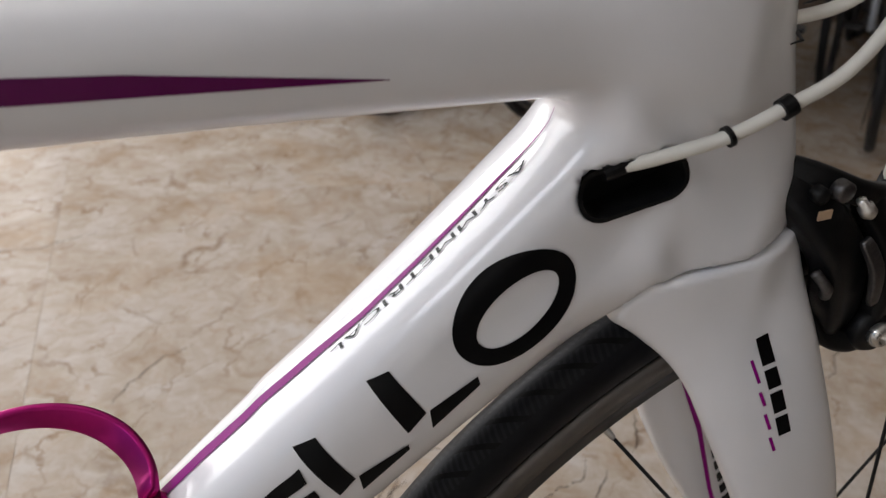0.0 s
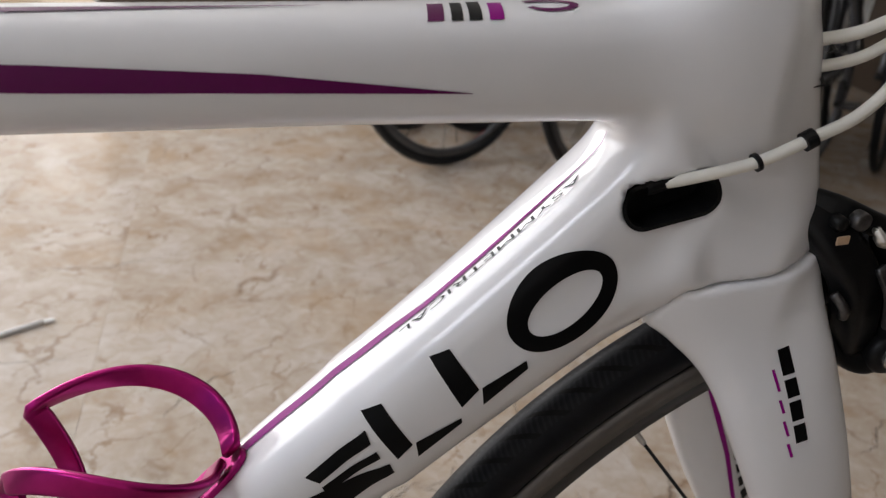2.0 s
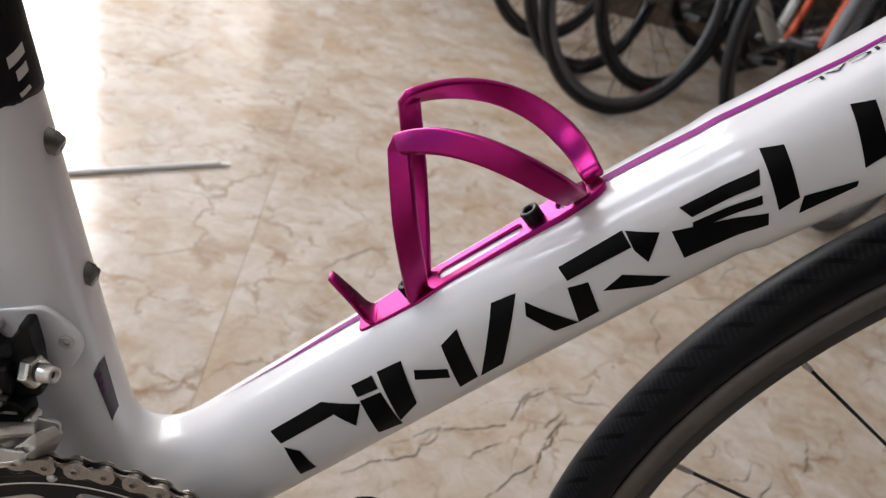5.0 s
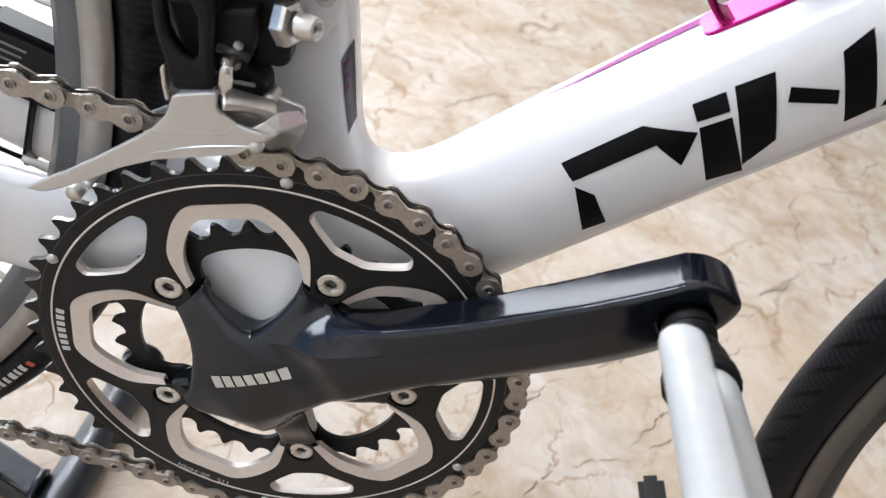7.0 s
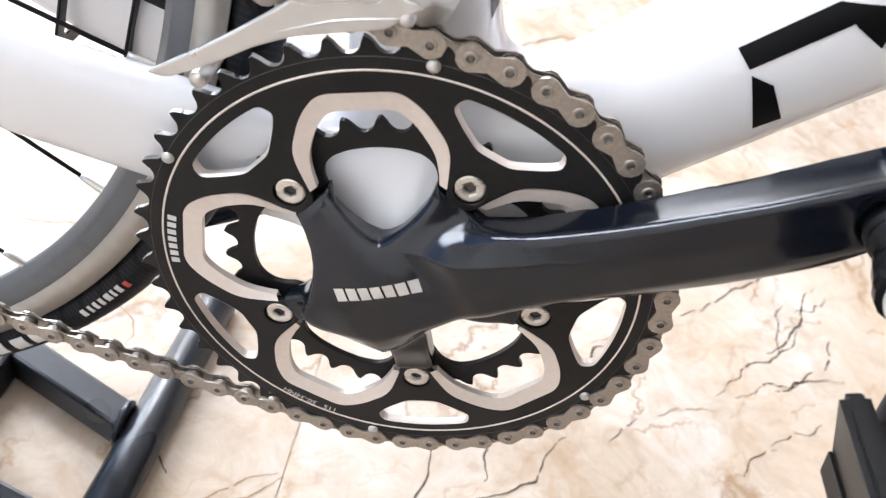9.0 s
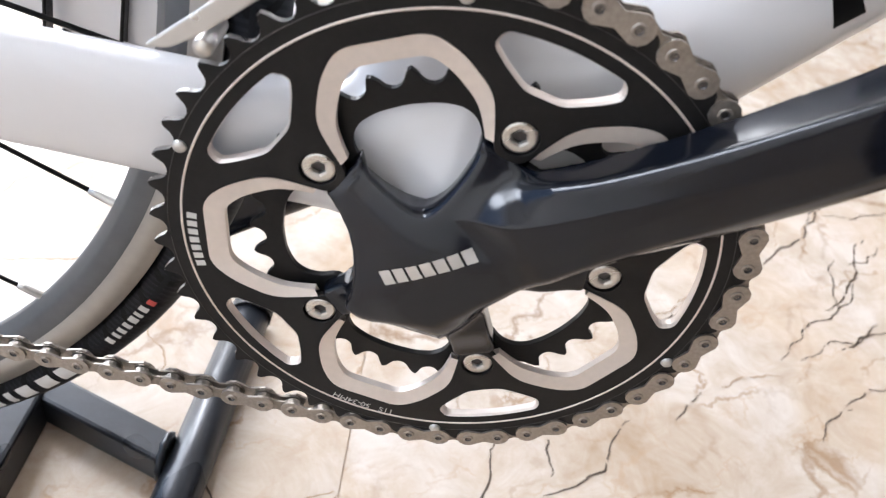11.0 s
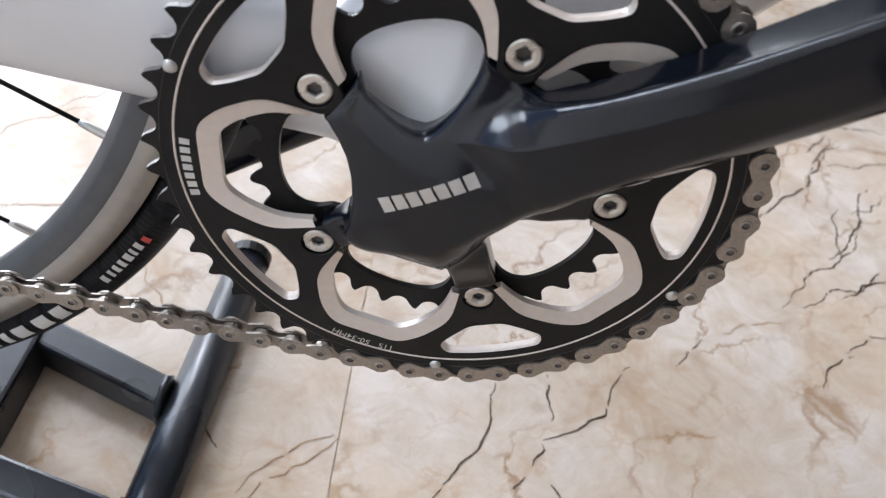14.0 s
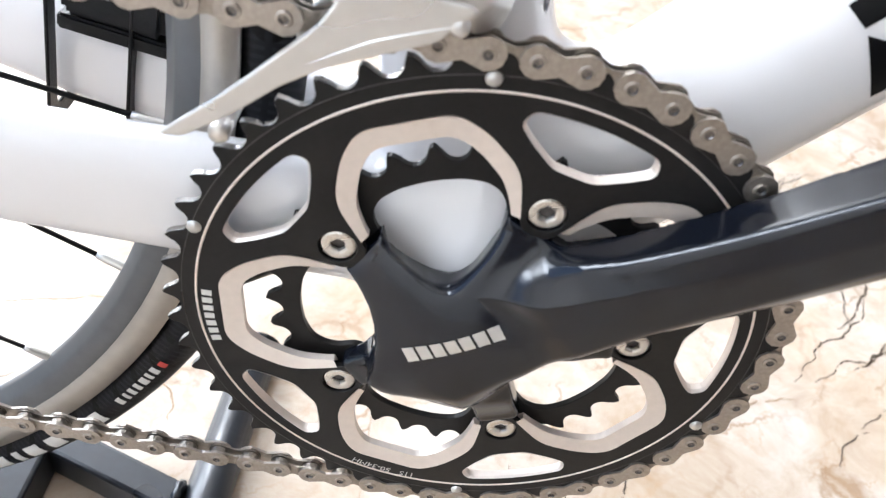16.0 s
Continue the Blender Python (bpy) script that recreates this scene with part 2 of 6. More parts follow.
def lathe(profile, n=96, axis="y", closed=False, sweep_from=0.0, sweep_to=2 * math.pi):
    """A bmesh of a (radius, height) profile turned round an axis."""
    bm = bmesh.new()
    full = abs(sweep_to - sweep_from - 2 * math.pi) < 1e-6
    rings = []
    for i in range(n if full else n + 1):
        a = sweep_from + (sweep_to - sweep_from) * i / n
        c, s = math.cos(a), math.sin(a)
        rings.append([bm.verts.new({"y": (r * c, h, r * s), "z": (r * c, r * s, h), "x": (h, r * c, r * s)}[axis]) for r, h in profile])
    k = len(profile)
    for i in range(n):
        p, q = rings[i], rings[(i + 1) % len(rings)]
        for j in range(k if closed else k - 1):
            vs = (p[j], p[(j + 1) % k], q[(j + 1) % k], q[j])
            bm.faces.new(vs)
    bmesh.ops.remove_doubles(bm, verts=bm.verts, dist=1e-6)
    return bm


def box(w, d, h, bevel=0.0, at=(0, 0, 0), turn=None, segments=2):
    bm = bmesh.new()
    bmesh.ops.create_cube(bm, size=1)
    bmesh.ops.scale(bm, vec=(w, d, h), verts=bm.verts)
    if bevel:
        bmesh.ops.bevel(bm, geom=bm.edges[:], offset=bevel, segments=segments, affect="EDGES")
    bmesh.ops.transform(bm, matrix=Matrix.Translation(at) @ (turn if turn else Matrix()), verts=bm.verts)
    return bm


def joined(*bms):
    out = bmesh.new()
    for b in bms:
        me = bpy.data.meshes.new("t")
        b.to_mesh(me)
        b.free()
        out.from_mesh(me)
        bpy.data.meshes.remove(me)
    return out


def plate(outline, holes, thick, bevel=0.0, steps=2):
    """A flat plate in the x-z plane, its middle at y = 0, with holes and bevelled edges; outlines are lists of (x, z)."""
    cu = bpy.data.curves.new("plate", "CURVE")
    cu.dimensions, cu.fill_mode = "2D", "BOTH"
    cu.extrude, cu.bevel_depth, cu.bevel_resolution, cu.offset = thick / 2 - bevel, bevel, steps - 1, -bevel
    for line in [outline, *holes]:
        sp = cu.splines.new("POLY")
        sp.points.add(len(line) - 1)
        for p, (a, b) in zip(sp.points, line):
            p.co = (a, b, 0, 1)
        sp.use_cyclic_u = True
    ob = bpy.data.objects.new("plate", cu)
    scene.collection.objects.link(ob)
    me = bpy.data.meshes.new_from_object(ob.evaluated_get(bpy.context.evaluated_depsgraph_get()))
    bpy.data.objects.remove(ob)
    bpy.data.curves.remove(cu)
    bm = bmesh.new()
    bm.from_mesh(me)
    bpy.data.meshes.remove(me)
    bmesh.ops.remove_doubles(bm, verts=bm.verts, dist=1e-6)
    bmesh.ops.transform(bm, matrix=Matrix(((1, 0, 0, 0), (0, 0, -1, 0), (0, 1, 0, 0), (0, 0, 0, 1))), verts=bm.verts)
    return bm


def words(text, size):
    """Flat points (u, v) and faces of a line of writing that starts at 0."""
    cu = bpy.data.curves.new("words", "FONT")
    cu.body, cu.size, cu.resolution_u = text, size, 3
    ob = bpy.data.objects.new("words", cu)
    scene.collection.objects.link(ob)
    me = bpy.data.meshes.new_from_object(ob.evaluated_get(bpy.context.evaluated_depsgraph_get()))
    pts, faces = np.array([v.co[:2] for v in me.vertices]), [tuple(p.vertices) for p in me.polygons]
    bpy.data.objects.remove(ob)
    bpy.data.curves.remove(cu)
    bpy.data.meshes.remove(me)
    return pts, faces


def rounded_polygon(points, radius, n=5):
    """A closed outline with its corners rounded."""
    out, k = [], len(points)
    for i in range(k):
        a, b, c = (Vector((*points[(i + j) % k], 0)) for j in (-1, 0, 1))
        r = radius[i] if isinstance(radius, (list, tuple)) else radius
        d1, d2 = (a - b), (c - b)
        r = min(r, d1.length * 0.45, d2.length * 0.45)
        p, q = b + d1.normalized() * r, b + d2.normalized() * r
        for j in range(n + 1):
            t = j / n
            w = p * (1 - t) ** 2 + b * 2 * t * (1 - t) + q * t * t
            out.append((w.x, w.y))
    return out


# ---- the room ----
def marble():
    """Polished cream tile with brown cracks and cloudy tone."""
    m = bpy.data.materials.new("polished_cream_marble")
    m.use_nodes = True
    nt = m.node_tree
    b = nt.nodes["Principled BSDF"]
    geo = nt.nodes.new("ShaderNodeNewGeometry")
    info = nt.nodes.new("ShaderNodeObjectInfo")
    shift = nt.nodes.new("ShaderNodeVectorMath")
    shift.operation = "MULTIPLY_ADD"
    nt.links.new(info.outputs["Random"], shift.inputs[0])
    shift.inputs[1].default_value = (7, 3, 0)
    nt.links.new(geo.outputs["Position"], shift.inputs[2])

    def noise_node(scale, detail, vector, rough=0.55, distort=0.0):
        n = nt.nodes.new("ShaderNodeTexNoise")
        n.inputs["Scale"].default_value, n.inputs["Detail"].default_value = scale, detail
        n.inputs["Roughness"].default_value, n.inputs["Distortion"].default_value = rough, distort
        nt.links.new(vector, n.inputs["Vector"])
        return n

    def veins(scale, turn, stretch, warp, width, soft, seed):
        mp = nt.nodes.new("ShaderNodeMapping")
        mp.vector_type = "TEXTURE"
        mp.inputs["Rotation"].default_value = (0, 0, radians(turn))
        mp.inputs["Scale"].default_value = (1 / stretch, 1, 1)
        mp.inputs["Location"].default_value = (seed, seed * 0.7, 0)
        wob = noise_node(scale * 1.7, 6, shift.outputs[0], 0.6)
        add = nt.nodes.new("ShaderNodeVectorMath")
        add.operation = "MULTIPLY_ADD"
        nt.links.new(wob.outputs["Color"], add.inputs[0])
        add.inputs[1].default_value = (warp, warp, 0)
        nt.links.new(shift.outputs[0], add.inputs[2])
        nt.links.new(add.outputs[0], mp.inputs["Vector"])
        vo = nt.nodes.new("ShaderNodeTexVoronoi")
        vo.feature = "DISTANCE_TO_EDGE"
        vo.inputs["Scale"].default_value = scale
        nt.links.new(mp.outputs["Vector"], vo.inputs["Vector"])
        r = nt.nodes.new("ShaderNodeMapRange")
        r.inputs["From Min"].default_value, r.inputs["From Max"].default_value = width, width + soft
        r.inputs["To Min"].default_value, r.inputs["To Max"].default_value = 1, 0
        nt.links.new(vo.outputs["Distance"], r.inputs["Value"])
        gate = noise_node(scale * 1.3, 2, mp.outputs["Vector"])
        g = nt.nodes.new("ShaderNodeMapRange")
        g.inputs["From Min"].default_value, g.inputs["From Max"].default_value = 0.47, 0.62
        nt.links.new(gate.outputs["Fac"], g.inputs["Value"])
        mul = nt.nodes.new("ShaderNodeMath")
        mul.operation = "MULTIPLY"
        nt.links.new(r.outputs["Result"], mul.inputs[0])
        nt.links.new(g.outputs["Result"], mul.inputs[1])
        return mul.outputs[0]

    cloud = noise_node(7, 8, shift.outputs[0], 0.62, 0.6)
    fine = noise_node(22, 8, shift.outputs[0], 0.7, 1.2)
    ramp = nt.nodes.new("ShaderNodeValToRGB")
    e = ramp.color_ramp.elements
    e[0].position, e[0].color = 0.33, (0.385, 0.27, 0.173, 1)
    e[1].position, e[1].color = 0.62, (0.62, 0.565, 0.51, 1)
    mid = e.new(0.5)
    mid.color = (0.515, 0.437, 0.358, 1)
    mixf = nt.nodes.new("ShaderNodeMath")
    mixf.operation = "MULTIPLY_ADD"
    mixf.inputs[1].default_value = 0.42
    nt.links.new(fine.outputs["Fac"], mixf.inputs[0])
    halfc = nt.nodes.new("ShaderNodeMath")
    halfc.operation = "MULTIPLY"
    halfc.inputs[1].default_value = 0.58
    nt.links.new(cloud.outputs["Fac"], halfc.inputs[0])
    nt.links.new(halfc.outputs[0], mixf.inputs[2])
    nt.links.new(mixf.outputs[0], ramp.inputs["Fac"])
    colour = ramp.outputs["Color"]
    for args, tone, amount in (((14, 46, 0.45, 0.08, 0.004, 0.025, 0.0), (0.30, 0.18, 0.095, 1), 0.8), ((26, 40, 0.5, 0.05, 0.003, 0.04, 3.1), (0.44, 0.30, 0.19, 1), 0.5), ((5.2, 50, 0.6, 0.15, 0.0, 0.02, 6.4), (0.24, 0.14, 0.075, 1), 0.75)):
        f = nt.nodes.new("ShaderNodeMath")
        f.operation = "MULTIPLY"
        f.inputs[1].default_value = amount
        nt.links.new(veins(*args), f.inputs[0])
        mx = nt.nodes.new("ShaderNodeMix")
        mx.data_type = "RGBA"
        nt.links.new(f.outputs[0], mx.inputs["Factor"])
        nt.links.new(colour, mx.inputs[6])
        mx.inputs[7].default_value = tone
        colour = mx.outputs[2]
    warm = noise_node(3.2, 5, shift.outputs[0], 0.6, 0.8)
    w = nt.nodes.new("ShaderNodeMapRange")
    w.inputs["From Min"].default_value, w.inputs["From Max"].default_value, w.inputs["To Max"].default_value = 0.50, 0.70, 0.5
    nt.links.new(warm.outputs["Fac"], w.inputs["Value"])
    mx = nt.nodes.new("ShaderNodeMix")
    mx.data_type = "RGBA"
    nt.links.new(w.outputs["Result"], mx.inputs["Factor"])
    nt.links.new(colour, mx.inputs[6])
    mx.inputs[7].default_value = (0.54, 0.385, 0.245, 1)
    nt.links.new(mx.outputs[2], b.inputs["Base Color"])
    g = nt.nodes.new("ShaderNodeMapRange")
    g.inputs["To Min"].default_value, g.inputs["To Max"].default_value = 0.1, 0.24
    nt.links.new(cloud.outputs["Fac"], g.inputs["Value"])
    nt.links.new(g.outputs["Result"], b.inputs["Roughness"])
    b.inputs["Specular IOR Level"].default_value = 0.5
    return m


MARBLE = marble()
GROUT = material("tan_grout", (0.42, 0.32, 0.23), 0.85, vary=0.2, scale=60, bump=0.3)
PLASTER = material("cream_wall_plaster", (0.72, 0.71, 0.68), 0.8, vary=0.06, scale=6, bump=0.15, bump_scale=160)
CEILING = material("white_ceiling_paint", (0.86, 0.86, 0.85), 0.85, vary=0.03, scale=5)
WALNUT = material("dark_brown_wood_panel", (0.085, 0.06, 0.042), 0.5, vary=0.3, scale=14, bump=0.1)
STONE = material("beige_threshold_stone", (0.55, 0.43, 0.3), 0.45, vary=0.12, scale=20)
WHITEPLASTIC = material("white_plastic", (0.78, 0.78, 0.77), 0.35, vary=0.04)

X0, X1, Y0, Y1, TOP = -1.75, 3.4, -1.5, 3.3, 2.9


def slab(name, lo, hi, mat, label, category, kind="structure", bevel=0.0):
    ob = part(name, box(*(b - a for a, b in zip(lo, hi)), bevel, [(a + b) / 2 for a, b in zip(lo, hi)]), mat, None)
    return tagged(ob, label, category, "", kind)


floor = slab("floor", (X0 - 0.2, Y0 - 0.2, -0.1), (X1 + 0.2, Y1 + 0.2, -0.0010), GROUT, "thin tan grout bed under polished cream marble tiles", "floor")
slab("ceiling", (X0 - 0.2, Y0 - 0.2, TOP), (X1 + 0.2, Y1 + 0.2, TOP + 0.1), CEILING, "plain white painted flat ceiling", "ceiling")


def wall_with_openings(name, axis, at, a0, a1, holes, label, mat, thick=0.12):
    """A wall across an axis at a place, as one mesh of butted blocks round its openings (from, to, sill, head)."""
    blocks, last = [], a0
    for p, q, sill, head in sorted(holes):
        blocks.append((last, p, 0, TOP))
        if sill > 0:
            blocks.append((p, q, 0, sill))
        blocks.append((p, q, head, TOP))
        last = q
    blocks.append((last, a1, 0, TOP))
    bms = []
    for p, q, z0, z1 in blocks:
        w = (thick, q - p) if axis == "x" else (q - p, thick)
        c = (at, (p + q) / 2) if axis == "x" else ((p + q) / 2, at)
        bms.append(box(w[0], w[1], z1 - z0, 0, (*c, (z0 + z1) / 2)))
    return tagged(part(name, joined(*bms), mat, None), label, "wall", "", "structure")


wall_with_openings("wall_north", "y", Y1 + 0.06, X0, X1, [(-0.72, -0.36, 0.0, 2.2), (-1.62, -1.08, 0.0, 2.3)], "cream plastered wall with two bright doorways", PLASTER)
wall_with_openings("wall_west", "x", X0 - 0.06, Y0, Y1, [(-1.3, 2.7, 0.0, 2.85)], "cream plastered wall with a wide open shop front", PLASTER)
wall_with_openings("wall_south", "y", Y0 - 0.06, X0, X1, [], "plain cream plastered wall", PLASTER)
wall_with_openings("wall_east", "x", X1 + 0.06, Y0, Y1, [], "plain cream plastered wall", PLASTER)
slab("threshold", (-0.74, Y1 - 0.05, 0.0), (-0.34, Y1 + 0.14, 0.09), STONE, "beige stone doorway step", "threshold", bevel=0.006)
slab("wall_panel", (-0.335, Y1 - 0.06, 0.0), (2.6, Y1 - 0.004, 1.3), WALNUT, "dark brown wood panelling along the wall", "wall panel", bevel=0.004)
# south and end wall panels are unseen, added dark to soak up bounced light
slab("wall_panel", (0.15, Y0 + 0.004, 0.0), (X1 - 0.01, Y0 + 0.05, 2.6), WALNUT, "added dark brown wood panelling on the unseen south wall, to cut bounced light", "wall panel", bevel=0.004)
slab("wall_panel", (X1 - 0.06, Y0 + 0.06, 0.0), (X1 - 0.004, Y1 - 0.07, 2.6), WALNUT, "added dark brown wood panelling on the unseen end wall, to cut bounced light", "wall panel", bevel=0.004)
glow = bpy.data.materials.new("bright_sky_backdrop")
glow.use_nodes = True
emit = glow.node_tree.nodes.new("ShaderNodeEmission")
emit.inputs["Color"].default_value, emit.inputs["Strength"].default_value = (1.0, 0.97, 0.93, 1), 1.5
glow.node_tree.links.new(emit.outputs[0], glow.node_tree.nodes["Material Output"].inputs["Surface"])
slab("backdrop", (-2.4, Y1 + 1.2, -0.1), (0.4, Y1 + 1.21, 3.4), glow, "bright hazy daylight outside the doorways", "backdrop")
ground = slab("ground", (-60, -60, -0.3), (60, 60, -0.12), material("pale_concrete_paving", (0.52, 0.51, 0.49), 0.85, vary=0.12, scale=3, bump=0.2), "pale paved ground outside the shop", "ground")

# marble tiles, each with its own edges
TILE, LONG, JOINT = 0.8, 1.6, 0.0008
tile_bm = box(TILE - JOINT, LONG - JOINT, 0.012, 0.0, (0, 0, -0.006))
first_tile = part("tile", tile_bm, MARBLE, floor)
TILE_X, TILE_Y = -0.022, 1.36
slots = [(i, j) for i in range(-4, 5) for j in range(-4, 3)]
placed = [(TILE_X + TILE * (i + 0.5), TILE_Y + LONG * (j + 0.5)) for i, j in slots]
placed = [p for p in placed if X0 - 0.4 < p[0] < X1 + 0.4 and Y0 - 0.8 < p[1] < Y1 + 0.8]
first_tile.location = (*placed[0], 0)
for p in placed[1:]:
    share("tile", first_tile, Matrix.Translation((*p, 0)), floor)


# dark cracks in the marble, thin fills broken into dashes
VEIN = material("brown_marble_crack", (0.055, 0.034, 0.02), 0.45, vary=0.4, scale=60)
PALEVEIN = material("tan_marble_crack", (0.27, 0.17, 0.09), 0.4, vary=0.4, scale=60)


def crack(bm, rng, x, y, degrees, long, wide, bend=None):
    """A wandering run of short dashes on the floor."""
    n = max(10, int(long / 0.0030))
    a, px, py, line, sway = radians(degrees), x, y, [], 0.0
    bend = rng.uniform(-0.35, 0.35) if bend is None else radians(bend)
    for i in range(n + 1):
        line.append((px, py))
        sway = 0.72 * sway + rng.gauss(0, 0.26)
        h = a + bend * (i / n - 0.5) + sway
        px, py = px + long / n * math.cos(h), py + long / n * math.sin(h)
    skip = set()
    for _ in range(max(1, n // 15)):
        k = rng.randrange(n)
        skip |= set(range(k, k + rng.randrange(1, 3)))
    wides = [wide * (0.35 + 0.65 * math.sin(math.pi * (i + 0.4) / (n + 0.8))) * rng.uniform(0.7, 1.15) for i in range(n + 1)]
    last = None
    for i, (qx, qy) in enumerate(line):
        w = wides[i] / 2
        nx, ny = -math.sin(a), math.cos(a)
        pair = (bm.verts.new((qx + nx * w, qy + ny * w, 0.0003)), bm.verts.new((qx - nx * w, qy - ny * w, 0.0003)))
        if last and i not in skip:
            bm.faces.new((last[0], last[1], pair[1], pair[0]))
        last = pair


rng = random.Random(4)
dark, pale = bmesh.new(), bmesh.new()
for x, y, d, long, bend in (
    (0.322, 0.205, 50, 0.185, 18), (0.341, 0.209, 29, 0.15, 12), (0.367, 0.166, 51, 0.077, 20), (0.335, 0.125, 58, 0.057, 0), (0.216, 0.121, 38, 0.042, 0), (0.111, 0.038, 40, 0.108, 24),
    (0.117, 0.054, 76, 0.041, 0), (0.040, -0.016, 65, 0.112, 45), (0.103, 0.017, 67, 0.021, 0), (0.088, -0.003, 47, 0.016, 0), (0.115, 0.006, -38, 0.014, 0), (-0.107, 0.016, -65, 0.026, 0),
    (0.397, 0.279, 64, 0.085, -30), (0.434, 0.355, 38, 0.065, 0), (0.552, 0.528, 43, 0.094, 20), (0.439, 0.524, 44, 0.097, 10), (0.430, 0.431, 30, 0.099, 20), (0.634, 0.445, 56, 0.065, 30), (0.636, 0.618, 48, 0.108, 0),
):
    crack(dark, rng, x, y, d, long, 0.0017, bend)
for x, y, d, long, bend in (
    (0.261, 0.163, 33, 0.064, 0), (-0.075, -0.032, 46, 0.072, 0), (-0.071, -0.042, 47, 0.078, 0), (0.356, 0.358, 54, 0.135, 0), (0.310, 0.461, 40, 0.156, 20), (0.202, 0.222, 52, 0.075, 0), (-0.155, 0.080, 108, 0.06, 0),
    (0.017, 0.982, 20, 0.07, 30), (0.075, 1.004, 60, 0.14, 0), (-0.081, 0.857, 22, 0.06, 0), (0.004, 0.807, 8, 0.04, 0), (0.103, 0.791, 57, 0.196, 20),
    (0.06, 0.58, 46, 0.16, 0), (0.10, 0.70, 30, 0.3, 20), (-0.06, 0.60, 20, 0.25, 0), (0.22, 0.62, 40, 0.2, 0), 
):
    crack(pale, rng, x, y, d, long, 0.0015, bend)
for x, y, d, long, bend in (
    (0.157, 0.316, 38, 0.180, 4), (0.213, 0.377, 41, 0.285, 16), (0.295, 0.294, 50, 0.259, 21), (0.405, 0.415, 34, 0.083, 0), (0.388, 0.473, 44, 0.095, -29), (0.308, 0.372, 63, 0.059, 0),
    (0.448, 0.522, -14, 0.081, 0), (0.526, 0.502, 41, 0.084, 0), (0.638, 0.650, 65, 0.170, -19), (0.735, 0.858, 21, 0.139, 0), (0.843, 0.953, 59, 0.125, 0), (0.577, 0.366, 27, 0.176, 9),
    (0.691, 0.382, 57, 0.064, 0), (0.783, 0.447, 45, 0.103, 20), (0.385, 0.279, 50, 0.155, 10), (0.385, 0.231, 30, 0.067, 0), (0.192, 0.171, 66, 0.085, -2), (0.412, 0.449, 43, 0.057, 0),
    (0.447, 0.280, 55, 0.051, 0),
):
    crack(dark, rng, x, y, d, long, 0.0024, bend)
for i in range(330):
    x, y = rng.uniform(-1.4, 2.2), rng.uniform(-0.5, 2.9)
    near = -0.25 < x < 0.7 and -0.2 < y < 0.6
    if not near:
        crack(pale if rng.random() < 0.75 else dark, rng, x, y, rng.gauss(44, 16), rng.uniform(0.05, 0.26), rng.uniform(0.0012, 0.0028))
for bm, mat in ((dark, VEIN), (pale, PALEVEIN)):
    bmesh.ops.recalc_face_normals(bm, faces=bm.faces)
    part("marble_cracks", bm, mat, floor)["kind"] = "stuff"


# ---- the road bicycle: frame ----
BB = (0.0, 0.268)
bike = thing("road_bicycle", "pearl white carbon road bicycle with magenta trim on a stand", "bicycle")

DT = ((-0.0045, 0.2665), (0.3540, 0.6845))
ST = ((0.003, 0.268), (-0.125, 0.732))
TT = ((-0.122, 0.682), (0.372, 0.7245))
HT = ((0.409, 0.625), (0.366, 0.752))


def eased(pairs, n=25):
    """A smooth run of (place, value) pairs through the given ones."""
    return [(p.x, p.y) for p in smooth_path([(a, b, 0) for a, b in pairs], n)]


DT_DEEP = eased([(0, 0.0262), (0.25, 0.0272), (0.5, 0.0268), (0.75, 0.0243), (1, 0.0230)])
DT_BOW = eased([(0, 0), (0.25, 0.0018), (0.5, 0.0014), (0.7, -0.0010), (0.85, -0.0034), (1, -0.0040)])
PORT = ((0.3380, 0.6712), (0.3565, 0.6785))


def crown_seam(x, z):
    """Height over the line where the head ends and the fork begins."""
    return z - 0.6378 - 0.27 * (x - 0.366) + 1.1 * np.maximum(0.362 - x, 0) - 0.3 * np.maximum(x - 0.412, 0)


